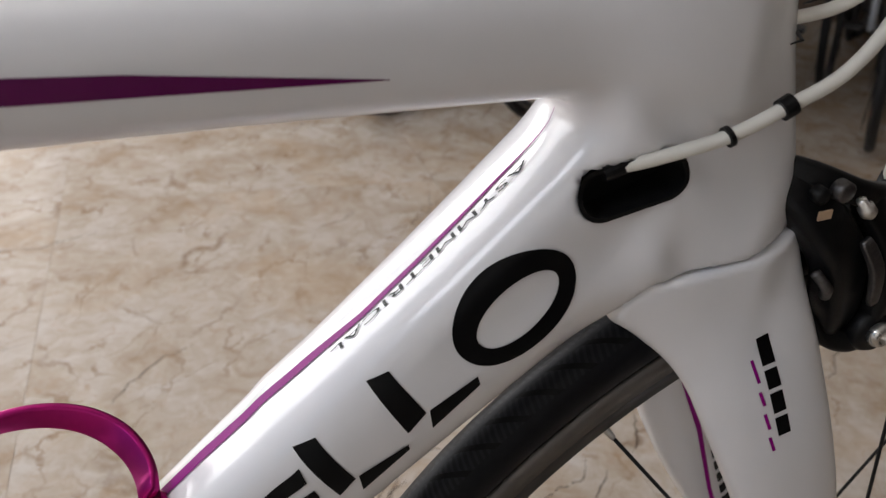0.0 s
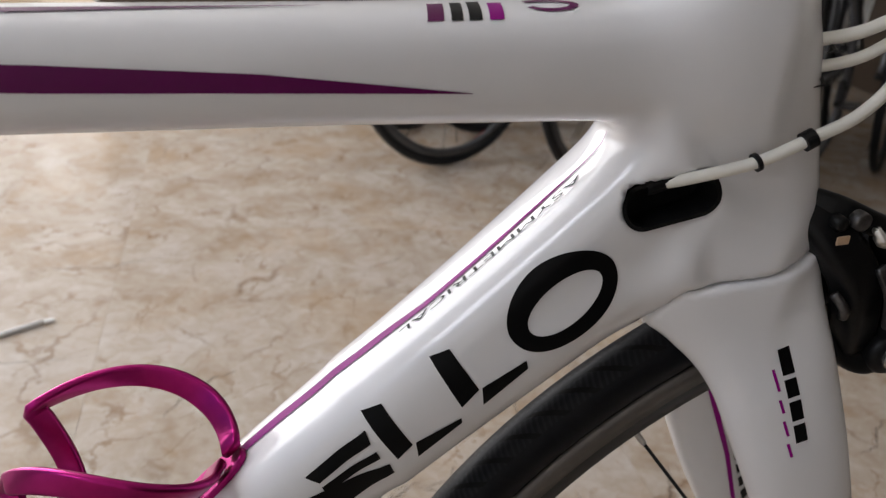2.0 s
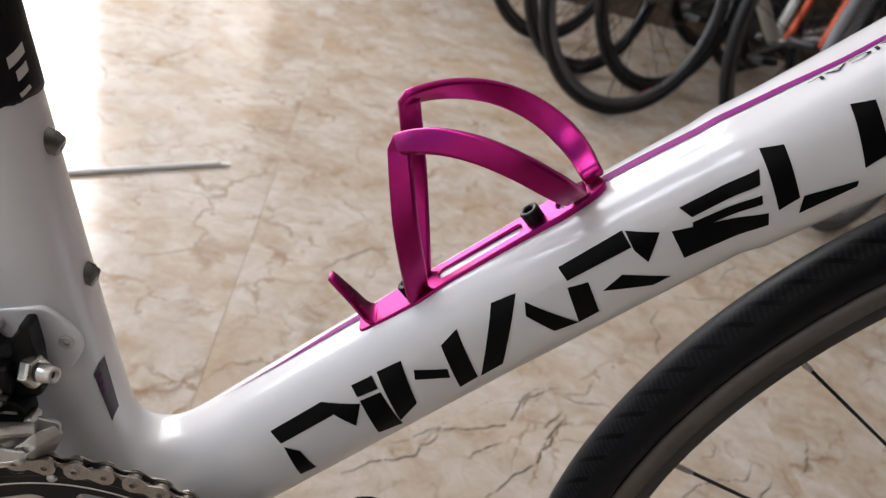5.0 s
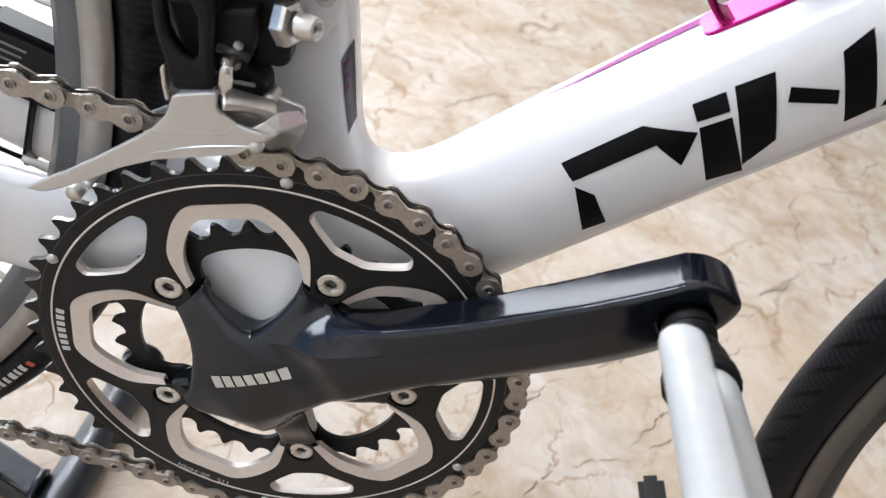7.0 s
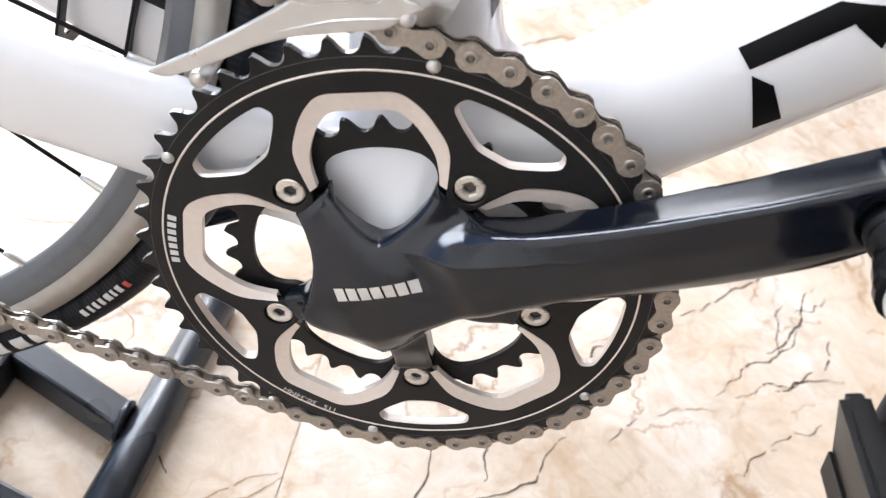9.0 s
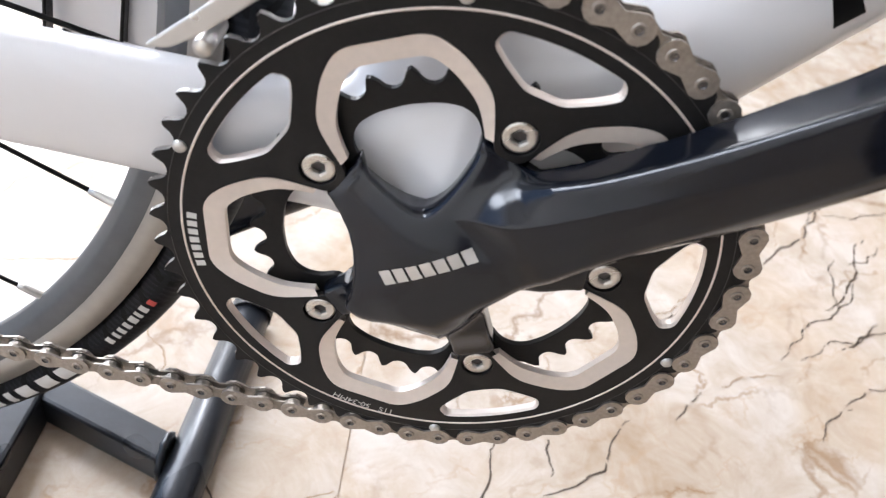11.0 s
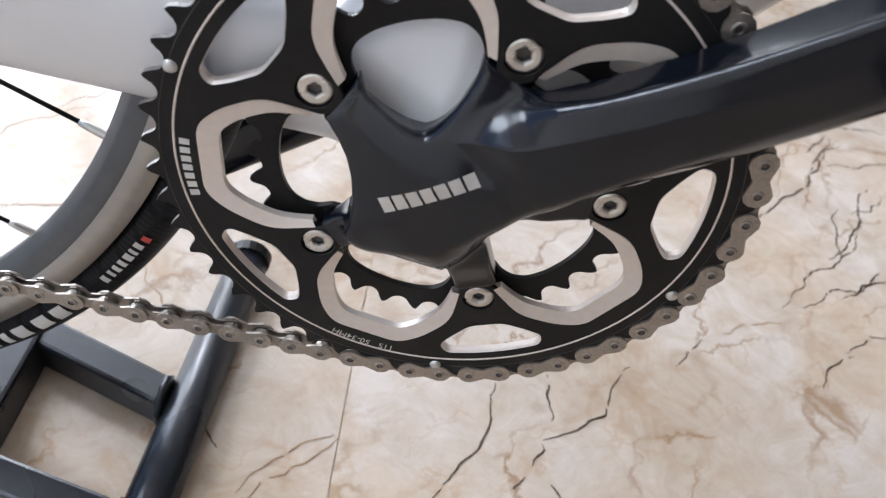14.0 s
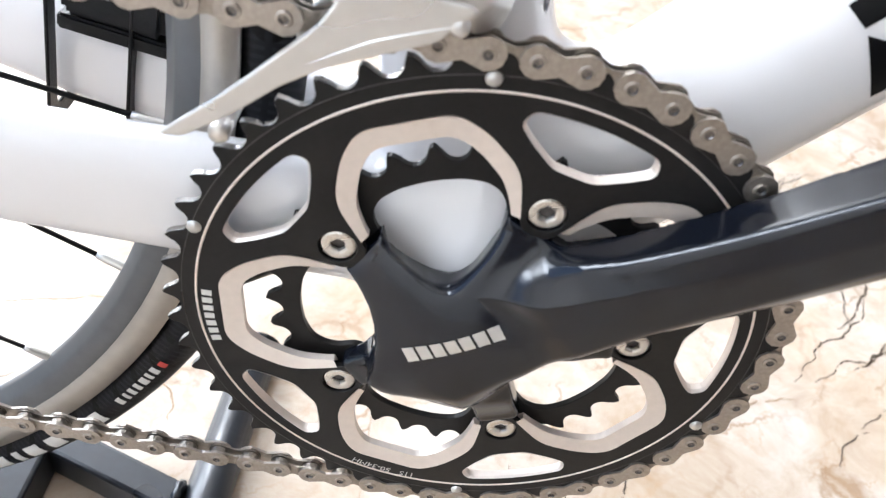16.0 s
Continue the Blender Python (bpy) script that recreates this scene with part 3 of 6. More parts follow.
def frame_field(x, y, z):
    y = np.abs(y)
    down = tube(x, y, z, DT, DT_DEEP, [(0, 0.030), (0.2, 0.0275), (1, 0.0262)], [(0, 2.55), (0.45, 2.6), (0.65, 3.0), (1, 3.4)], (0, 0), DT_BOW)
    seat = tube(x, y, z, ST, [(0, 0.027), (0.3, 0.0255), (1, 0.0245)], [(0, 0.028), (0.22, 0.021), (1, 0.018)], 2.6)
    top = tube(x, y, z, TT, [(0, 0.017), (0.7, 0.0185), (1, 0.021)], [(0, 0.019), (0.6, 0.0225), (1, 0.0255)], 2.8)
    head = tube(x, y, z, HT, [(0, 0.034), (0.25, 0.0325), (0.8, 0.031), (1, 0.029)], [(0, 0.0320), (0.35, 0.0285), (0.7, 0.026), (1, 0.0255)], 2.4)
    shell = tube(x, y, z, ((-0.004, 0.268), (0.004, 0.268)), [(0, 0.027), (1, 0.027)], [(0, 0.0345), (1, 0.0345)], 4.0)
    stay = tube(x, y, z, ((-0.012, 0.280), (-0.398, 0.336)), [(0, 0.024), (0.35, 0.021), (1, 0.012)], [(0, 0.012), (1, 0.008)], 2.8, (0.021, 0.064), [(0, -0.004), (0.35, 0.003), (1, 0)])
    high = tube(x, y, z, ((-0.105, 0.66), (-0.400, 0.345)), [(0, 0.011), (1, 0.009)], [(0, 0.008), (1, 0.007)], 2.4, (0.014, 0.064))
    f = blend(blend(down, seat, 0.036), shell, 0.03)
    f = blend(f, blend(blend(top, head, 0.03), down, 0.020), 0.004)
    f = blend(f, blend(top, seat, 0.03), 0.004)
    f = blend(blend(f, stay, 0.018), high, 0.012)
    chin = tube(x, y, z, ((0.364, 0.647), (0.395, 0.640)), [(0, 0.0240), (1, 0.030)], [(0, 0.0235), (1, 0.030)], 2.3)
    f = blend(f, chin, 0.024)
    throat = tube(x, y, z, ((0.2495, 0.5565), (0.3640, 0.6400)), [(0, 0.0195), (0.5, 0.0150), (1, 0.0120)], [(0, 0.0225), (1, 0.0245)], 2.6)
    f = blend(f, throat, 0.016)
    # the cable port and the lower end of the head, where the fork begins
    s, w, long = segment(PORT, x, z)
    port = np.sqrt(w**2 + np.maximum(np.maximum(-s, s - long), 0) ** 2) - 0.0084
    f = carve(f, np.maximum(port - 0.0004, 0.0150 - y), 0.001)
    return carve(f, np.maximum(crown_seam(x, z), 0.340 - x), 0.002)


v, q = surface_net(frame_field, (-0.43, -0.082, 0.225), (0.455, 0.082, 0.775), 0.0024)
frame_body = mesh_object("frame", v, q, PAINT, bike, True, "glossy pearl white carbon frame")


# the fork: crown, two bowed blades, and room for the tyre
FRONT, REAR, TYRE_R = (0.565, 0.3310), (-0.4045, 0.3378), 0.334


BLADE_Y = eased([(0, 0.0165), (0.1, 0.0240), (0.2, 0.0370), (0.33, 0.0475), (0.5, 0.0505), (1, 0.0520)])
BLADE_BOW = eased([(0, 0), (0.154, -0.0062), (0.33, -0.0115), (0.57, -0.0155), (0.785, -0.0110), (1, 0)])


def fork_field(x, y, z):
    a = np.abs(y)
    blade = tube(x, a, z, ((0.389, 0.660), (0.565, 0.337)), [(0, 0.0325), (0.12, 0.0292), (0.33, 0.0240), (0.6, 0.018), (1, 0.010)], [(0, 0.0140), (0.3, 0.0120), (1, 0.008)], 2.4, BLADE_Y, BLADE_BOW)
    crown = tube(x, a, z, ((0.381, 0.660), (0.404, 0.655)), [(0, 0.027), (1, 0.029)], [(0, 0.027), (1, 0.026)], 2.6)
    f = blend(blade, crown, 0.02)
    web = tube(x, a, z, ((0.3570, 0.6275), (0.4000, 0.6230)), [(0, 0.0085), (0.35, 0.0105), (1, 0.0110)], [(0, 0.0055), (1, 0.0060)], 3.0, (0.0200, 0.0250))
    f = blend(f, web, 0.018)
    reach = np.sqrt((x - FRONT[0]) ** 2 + (z - FRONT[1]) ** 2)
    clear = np.maximum(reach - (TYRE_R + 0.007), a - 0.0185)
    f = carve(f, clear, 0.006)
    return carve(f, -crown_seam(x, z) - 0.001, 0.002)


v, q = surface_net(fork_field, (0.33, -0.075, 0.315), (0.59, 0.075, 0.70), 0.0022)
fork = mesh_object("fork", v, q, PAINT, bike, True, "wavy white carbon fork")


# ---- paint marks on the frame ----
ux, uz = np.array(DT[1]) - np.array(DT[0])
DT_LONG = math.hypot(ux, uz)
ux, uz = ux / DT_LONG, uz / DT_LONG


def on_side(pts, faces, name, mat, parent, field=frame_field, lift=0.0004, label=""):
    """Lays flat (x, z) points onto the drive side of a surface."""
    start = np.stack([pts[:, 0], np.full(len(pts), -0.1), pts[:, 1]], 1)
    return mesh_object(name, drop(field, start, (0, 1, 0), 0.1, lift), faces, mat, parent, True, label)


def tube_place(s, w):
    """A place over the down tube: s along it, w across its width, towards the far side."""
    return np.stack([DT[0][0] + s * ux - 0.06 * uz, w, DT[0][1] + s * uz + 0.06 * ux], 1)


def on_top(pts, faces, name, mat, parent, lift=0.0004, label=""):
    """Lays (s, w) points onto the upper face of the down tube."""
    return mesh_object(name, drop(frame_field, tube_place(pts[:, 0], pts[:, 1]), (uz, 0, -ux), 0.08, lift), faces, mat, parent, True, label)


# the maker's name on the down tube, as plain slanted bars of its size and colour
def bar(corners, name="logo_bar"):
    a, b, c, d = corners
    pts, faces = strip_grid([a, b], [d, c], 10, 8)
    return on_side(pts, faces, name, INK, frame_body)


def bars(*corner_sets):
    for corners in corner_sets:
        bar(corners)


bars([(0.0767, 0.3894), (0.0966, 0.4130), (0.1045, 0.4100), (0.0830, 0.3850)], [(0.0966, 0.4130), (0.1140, 0.4185), (0.1150, 0.4050), (0.1045, 0.4085)], [(0.0845, 0.3835), (0.0925, 0.3830), (0.1020, 0.3726), (0.0954, 0.3660)])
bars([(0.1080, 0.4260), (0.1158, 0.4341), (0.1200, 0.4290), (0.1120, 0.4215)], [(0.1135, 0.4200), (0.1215, 0.4275), (0.1364, 0.4095), (0.1265, 0.4018)])
bars([(0.1175, 0.4366), (0.1265, 0.4458), (0.1392, 0.4251), (0.1346, 0.4120)], [(0.1330, 0.4435), (0.1350, 0.4385), (0.1500, 0.4435), (0.1475, 0.4480)], [(0.1415, 0.4590), (0.1460, 0.4687), (0.1623, 0.4463), (0.1562, 0.4382)])
bars([(0.1570, 0.4847), (0.1655, 0.4927), (0.1710, 0.4560), (0.1635, 0.4470)], [(0.1700, 0.4905), (0.1725, 0.4840), (0.1873, 0.4793), (0.1961, 0.4862)])
bars([(0.1788, 0.5091), (0.1984, 0.5321), (0.2040, 0.5270), (0.1840, 0.5050)], [(0.1995, 0.5325), (0.2125, 0.5365), (0.2132, 0.5225), (0.2055, 0.5260)], [(0.1850, 0.5020), (0.1925, 0.5070), (0.2026, 0.4938), (0.1961, 0.4862)])
bars([(0.2000, 0.5044), (0.2050, 0.5140), (0.2256, 0.5182), (0.2200, 0.5120)])
bars([(0.2163, 0.5482), (0.2388, 0.5724), (0.2413, 0.5667), (0.2223, 0.5462)], [(0.2233, 0.5442), (0.2438, 0.5632), (0.2458, 0.5597), (0.2253, 0.5407)], [(0.2168, 0.5382), (0.2498, 0.5567), (0.2524, 0.5517), (0.2269, 0.5279)])
bars([(0.2372, 0.5788), (0.2448, 0.5834), (0.2585, 0.5661), (0.2531, 0.5588)], [(0.2596, 0.5672), (0.2771, 0.5787), (0.2779, 0.5761), (0.2616, 0.5595)])
bars([(0.2623, 0.6040), (0.2696, 0.6085), (0.2827, 0.5924), (0.2767, 0.5840)], [(0.2838, 0.5932), (0.3003, 0.6057), (0.3016, 0.6020), (0.2856, 0.5848)])
# the oval ring that ends it
oval = []
for i in range(49):
    a = 2 * math.pi * i / 48
    c, s = math.cos(a), math.sin(a)
    d = math.radians(47)
    oval.append(((0.3115 + 0.0250 * c * math.cos(d) - 0.0175 * s * math.sin(d), 0.6314 + 0.0250 * c * math.sin(d) + 0.0175 * s * math.cos(d)), (0.3127 + 0.0178 * c * math.cos(d) - 0.0092 * s * math.sin(d), 0.6307 + 0.0178 * c * math.sin(d) + 0.0092 * s * math.cos(d))))
pts, faces = strip_grid([o for o, _ in oval], [i for _, i in oval], 72, 6)
on_side(pts, faces, "logo_ring", INK, frame_body)

# magenta line along the top of the down tube, fine at both ends
run = np.linspace(0.118, 0.54, 90)
wide = np.interp(run, [0.118, 0.158, 0.19, 0.205, 0.355, 0.416, 0.440, 0.47, 0.54], [0.0001, 0.0010, 0.0032, 0.0033, 0.0037, 0.0028, 0.0020, 0.0016, 0.0002])
mid = np.interp(run, [0.118, 0.158, 0.19, 0.205, 0.355, 0.416, 0.440, 0.47, 0.54], [0.0065, 0.0046, 0.0056, 0.0052, 0.0055, 0.0018, -0.0012, -0.0014, -0.0005])
pts = np.concatenate([np.stack([run, mid + 0.8 * wide * k], 1) for k in np.linspace(-1, 1, 5)])
faces = [(j * 90 + i, j * 90 + i + 1, j * 90 + 91 + i, j * 90 + 90 + i) for j in range(4) for i in range(89)]
on_top(pts, faces, "top_stripe", PINK, frame_body, label="thin magenta stripe")
pts, faces = words("ASYMMETRICAL", 0.0046)
pts = pts / np.array([pts[:, 0].max(), 1.0]) * np.array([0.097, 1.0])
on_top(np.stack([0.521 - pts[:, 0], -0.0042 - pts[:, 1] * 1.0], 1), faces, "asymmetrical_lettering", INK, frame_body)

# deep purple wedge on the top tube
pts, faces = strip_grid([(-0.02, 0.7040), (0.1338, 0.7105), (0.1962, 0.7122), (0.2642, 0.7105)], [(-0.02, 0.6950), (0.1328, 0.7022), (0.1961, 0.7062), (0.2642, 0.7103)], 60, 6)
on_side(pts, faces, "top_tube_wedge", PLUM, frame_body, label="deep purple wedge")


def on_top_tube(pts, faces, name, mat):
    start = np.stack([pts[:, 0], pts[:, 1], np.full(len(pts), 0.79)], 1)
    return mesh_object(name, drop(frame_field, start, (0, 0, -1), 0.09), faces, mat, frame_body)


pts, faces = strip_grid([(-0.08, -0.011), (0.12, -0.0085), (0.215, -0.003)], [(-0.08, -0.003), (0.12, -0.003), (0.215, -0.0025)], 40, 4)
on_top_tube(pts, faces, "upper_wedge", PLUM)
for a, b, c, d, mat in ((0.2480, 0.2535, -0.0175, -0.004, PLUM), (0.2560, 0.2600, -0.0175, -0.003, INK), (0.2620, 0.2665, -0.0175, -0.002, INK), (0.2690, 0.2740, -0.0175, -0.004, PINK)):
    pts, faces = strip_grid([(a, c), (b, c)], [(a + 0.002, d), (b + 0.002, d)], 4, 6)
    on_top_tube(pts, faces, "sticker_bar", mat)
curl = [Vector((0.292 + 0.013 * math.cos(a) * k, -0.008 + 0.0075 * math.sin(a) * k, 0)) for a, k in ((math.radians(130 - 19 * i), 1 - 0.02 * i) for i in range(16))]
pts, faces = strip_grid([(p.x, p.y) for p in curl], [(0.292 + (p.x - 0.292) * 0.72, -0.008 + (p.y + 0.008) * 0.6) for p in curl], 24, 3)
on_top_tube(pts, faces, "curl_mark", PLUM)

# dark label wrapped round the foot of the seat tube
def on_corner(pts, faces, name, mat, lift=0.0004):
    """Lays (x, z) points onto the drive side's front corner."""
    start = np.stack([pts[:, 0] + 0.06, np.full(len(pts), -0.015 - 0.08), pts[:, 1]], 1)
    return mesh_object(name, drop(frame_field, start, (-0.06, 0.08, 0), 0.14, lift), faces, mat, frame_body)


pts, faces = strip_grid([(-0.0078, 0.3945), (-0.0040, 0.3985), (0.0000, 0.4005)], [(0.0025, 0.3660), (0.0050, 0.3690), (0.0080, 0.3708)], 8, 14)
on_corner(pts, faces, "seat_tube_label", material("dark_plum_label", (0.03, 0.018, 0.03), 0.35, vary=0.3))
for i in range(3):
    pts, faces = strip_grid([(-0.0055 + 0.0008 * i, 0.3935 - 0.0045 * i), (-0.0029 + 0.0008 * i, 0.3950 - 0.0045 * i)], [(-0.0052 + 0.0008 * i, 0.3912 - 0.0045 * i), (-0.0026 + 0.0008 * i, 0.3927 - 0.0045 * i)], 3, 3)
    on_corner(pts, faces, "label_dot", PLUM, 0.0007)

# model name down the fork blade as plain bars, with a finer magenta bar beside it
for s0, s1 in ((0.0080, 0.0195), (0.0215, 0.0295), (0.0315, 0.0405), (0.0425, 0.0510)):
    a, b = ((0.4065 + 0.357 * s, 0.6235 - 0.934 * s) for s in (s0, s1))
    pts, faces = strip_grid([(a[0] - 0.0034, a[1] - 0.0014), (a[0] + 0.0016, a[1] + 0.0006)], [(b[0] - 0.0034, b[1] - 0.0014), (b[0] + 0.0016, b[1] + 0.0006)], 6, 6)
    on_side(pts, faces, "model_bar", INK, fork, fork_field)
    pts, faces = strip_grid([(a[0] - 0.0046, a[1] - 0.0100), (a[0] - 0.0034, a[1] - 0.0095)], [(b[0] - 0.0046, b[1] - 0.0082), (b[0] - 0.0034, b[1] - 0.0077)], 3, 6)
    on_side(pts, faces, "fine_bar", PINK, fork, fork_field)

# magenta line down the inner face of the far blade
pts, faces = strip_grid([(0.4255, 0.5750), (0.4400, 0.5424), (0.4745, 0.4815), (0.4995, 0.4260), (0.5215, 0.3850)], [(0.4300, 0.5755), (0.4440, 0.5430), (0.4775, 0.4825), (0.5020, 0.4270), (0.5235, 0.3855)], 36, 3)
start = np.stack([pts[:, 0], np.full(len(pts), 0.018), pts[:, 1]], 1)
mesh_object("inner_stripe", drop(fork_field, start, (0, 1, 0), 0.06), faces, PINK, fork)
# the maker's name on the same face, as plain bars
for i in range(8):
    k = i / 8
    a, b = ((0.4835 + 0.044 * q, 0.4840 - 0.090 * q) for q in (k, k + 0.085))
    pts, faces = strip_grid([(a[0] - 0.0030, a[1] - 0.0012), (a[0] + 0.0030, a[1] + 0.0012)], [(b[0] - 0.0030, b[1] - 0.0012), (b[0] + 0.0030, b[1] + 0.0012)], 4, 4)
    start = np.stack([pts[:, 0], np.full(len(pts), 0.018), pts[:, 1]], 1)
    mesh_object("inner_bar", drop(fork_field, start, (0, 1, 0), 0.06), faces, INK, fork)

# black cup that lines the cable port
tilt = math.atan2(PORT[1][1] - PORT[0][1], PORT[1][0] - PORT[0][0])


def port_line(r):
    return [((PORT[0] if math.cos(a) < 0 else PORT[1])[0] + r * math.cos(a + tilt), (PORT[0] if math.cos(a) < 0 else PORT[1])[1] + r * math.sin(a + tilt)) for a in (2 * math.pi * (i + 0.5) / 48 for i in range(48))]


rim_line = drop(frame_field, [(x, -0.1, z) for x, z in port_line(0.0096)], (0, 1, 0), 0.1, 0.0007)
lip = np.array([(x, p[1] - 0.0001, z) for (x, z), p in zip(port_line(0.0079), rim_line)])
deep = np.array([(x, -0.0165, z) for x, z in port_line(0.0078)])
pts = np.concatenate([rim_line, lip, deep, [(0.34725, -0.0165, 0.67485)]])
faces = [(j * 48 + i, j * 48 + (i + 1) % 48, (j + 1) * 48 + (i + 1) % 48, (j + 1) * 48 + i) for j in range(2) for i in range(48)] + [(96 + i, 96 + (i + 1) % 48, 144) for i in range(48)]
mesh_object("cable_port", pts, faces, NYLON, frame_body, False, "black lined cable port")


# ---- wheels ----
def tread():
    """Rubber with fine slanted grooves either side of a smooth middle."""
    m = material("grooved_tyre_rubber", (0.0062, 0.0066, 0.0086), 0.5, spec=0.14, vary=0.3, scale=90)
    nt = m.node_tree
    b = nt.nodes["Principled BSDF"]
    tc = nt.nodes.new("ShaderNodeTexCoord")
    sep = nt.nodes.new("ShaderNodeSeparateXYZ")
    nt.links.new(tc.outputs["Object"], sep.inputs[0])

    def calc(op, a, c):
        n = nt.nodes.new("ShaderNodeMath")
        n.operation = op
        for i, w in enumerate((a, c)):
            if isinstance(w, (int, float)):
                n.inputs[i].default_value = w
            elif w is not None:
                nt.links.new(w, n.inputs[i])
        return n.outputs[0]

    turn = calc("ARCTAN2", sep.outputs["Z"], sep.outputs["X"])
    side = calc("ABSOLUTE", sep.outputs["Y"], None)
    wave = calc("SINE", calc("ADD", calc("MULTIPLY", turn, 118), calc("MULTIPLY", side, 620)), None)
    cross = calc("SINE", calc("SUBTRACT", calc("MULTIPLY", turn, 640), calc("MULTIPLY", side, 900)), None)
    band = calc("MULTIPLY", calc("GREATER_THAN", side, 0.0015), calc("LESS_THAN", side, 0.0105))
    height = calc("MULTIPLY", calc("ADD", calc("GREATER_THAN", wave, 0.72), calc("MULTIPLY", calc("GREATER_THAN", cross, 0.2), 0.4)), band)
    bp = nt.nodes.new("ShaderNodeBump")
    bp.invert = True
    bp.inputs["Strength"].default_value, bp.inputs["Distance"].default_value = 0.55, 0.0010
    nt.links.new(height, bp.inputs["Height"])
    nt.links.new(bp.outputs["Normal"], b.inputs["Normal"])
    # cross pattern coloured lighter, standing in for light on the tread ridges
    ridge_light = nt.nodes.new("ShaderNodeMix")
    ridge_light.data_type = "RGBA"
    nt.links.new(b.inputs["Base Color"].links[0].from_socket, ridge_light.inputs[6])
    ridge_light.inputs[7].default_value = (0.021, 0.022, 0.026, 1)
    nt.links.new(calc("MULTIPLY", calc("GREATER_THAN", cross, 0.2), calc("MULTIPLY", band, 0.4)), ridge_light.inputs["Factor"])
    # grooves coloured near black for the shade inside them
    groove_shade = nt.nodes.new("ShaderNodeMix")
    groove_shade.data_type = "RGBA"
    nt.links.new(ridge_light.outputs[2], groove_shade.inputs[6])
    groove_shade.inputs[7].default_value = (0.0012, 0.0012, 0.0015, 1)
    nt.links.new(calc("MULTIPLY", calc("GREATER_THAN", wave, 0.72), band), groove_shade.inputs["Factor"])
    nt.links.new(groove_shade.outputs[2], b.inputs["Base Color"])
    return m


TREAD = tread()


def wheel(name, centre, spokes, phase, radii, track, rim_colour=RIM, label=""):
    """A clincher wheel that turns about the y axis; radii: tyre, rim edge, brake track's inner edge, rim's inner edge."""
    out, edge, inside, low = radii
    deep = [(edge, -0.0088), (inside, -0.0098), (inside - 0.008, -0.0092), (low + 0.004, -0.0066), (low + 0.0006, -0.003), (low, 0.0), (low + 0.0006, 0.003), (low + 0.004, 0.0066), (inside - 0.008, 0.0092), (inside, 0.0098), (edge, 0.0088), (edge - 0.003, 0.0)]
    body = part(name, lathe(deep, 160, closed=True), rim_colour, bike, label, True)
    body.location = (centre[0], 0, centre[1])
    half = (out - edge + 0.002) / 2
    side = min(half - 0.0005, 0.0138)
    tyre = [(out - half + half * math.cos(a), side * math.sin(a)) for a in (math.radians(-150 + 300 * i / 20) for i in range(21))]
    tyre += [(edge - 0.0025, 0.0070), (edge - 0.0025, -0.0070)]
    part("tyre", lathe(tyre, 200, closed=True), TREAD, body, "black road tyre with fine slanted tread", True)
    for s in (-1, 1):
        part("brake_track", lathe([(edge + 0.0005, 0.0085 * s), (edge + 0.0002, 0.0103 * s), (inside, 0.0105 * s), (inside - 0.0003, 0.0095 * s)], 160), track, body, "machined brake track", True)
    part("hub", lathe([(0.004, -0.05), (0.012, -0.05), (0.013, -0.036), (0.022, -0.034), (0.022, -0.031), (0.011, -0.026), (0.010, 0.026), (0.022, 0.031), (0.022, 0.034), (0.013, 0.036), (0.012, 0.05), (0.004, 0.05)], 32), NYLON, body, smooth=True)
    rod = sweep([Vector((0.02, 0, 0)), Vector((low, 0, 0))], circle(0.00105, 6))
    nip = lathe([(0.0, low - 0.0110), (0.0015, low - 0.0110), (0.0017, low - 0.0080), (0.0019, low - 0.003), (0.0019, low + 0.0025)], 8, "x")
    first = None
    for i in range(spokes):
        a = phase + 2 * math.pi * i / spokes
        s = -1 if i % 2 else 1
        lean = math.atan2(0.030 * s, 0.27)
        skew = 0.0 if spokes < 24 else (0.10 if (i // 2) % 2 else -0.10)
        m = Matrix.Rotation(-a, 4, "Y") @ Matrix.Translation((low + 0.004, 0, 0)) @ Matrix.Rotation(lean, 4, "Z") @ Matrix.Rotation(skew, 4, "Y") @ Matrix.Translation((-low - 0.004, 0, 0))
        if first is None:
            first = (part("spoke", rod, SPOKE, body, smooth=True), part("spoke_nipple", nip, SATIN, body, smooth=True))
            first[0].matrix_basis, first[1].matrix_basis = m, m
        else:
            share("spoke", first[0], m, body)
            share("spoke_nipple", first[1], m, body)
    return body


WORNTRACK = material("worn_dark_brake_track", (0.13, 0.118, 0.108), 0.45, metal=0.5, vary=0.15, scale=40, bump=0.06, bump_scale=1400)
DARKRIM = material("dark_grey_rim", (0.032, 0.032, 0.032), 0.42, metal=0.3, vary=0.12, scale=40)
front_wheel = wheel("front_wheel", FRONT, 20, 0.4125, (0.3305, 0.3045, 0.2945, 0.2805), WORNTRACK, DARKRIM, label="grey alloy front wheel")
rear_wheel = wheel("rear_wheel", REAR, 24, math.radians(-38.5), (0.3375, 0.3172, 0.3056, 0.2920), TRACK, label="grey alloy rear wheel")


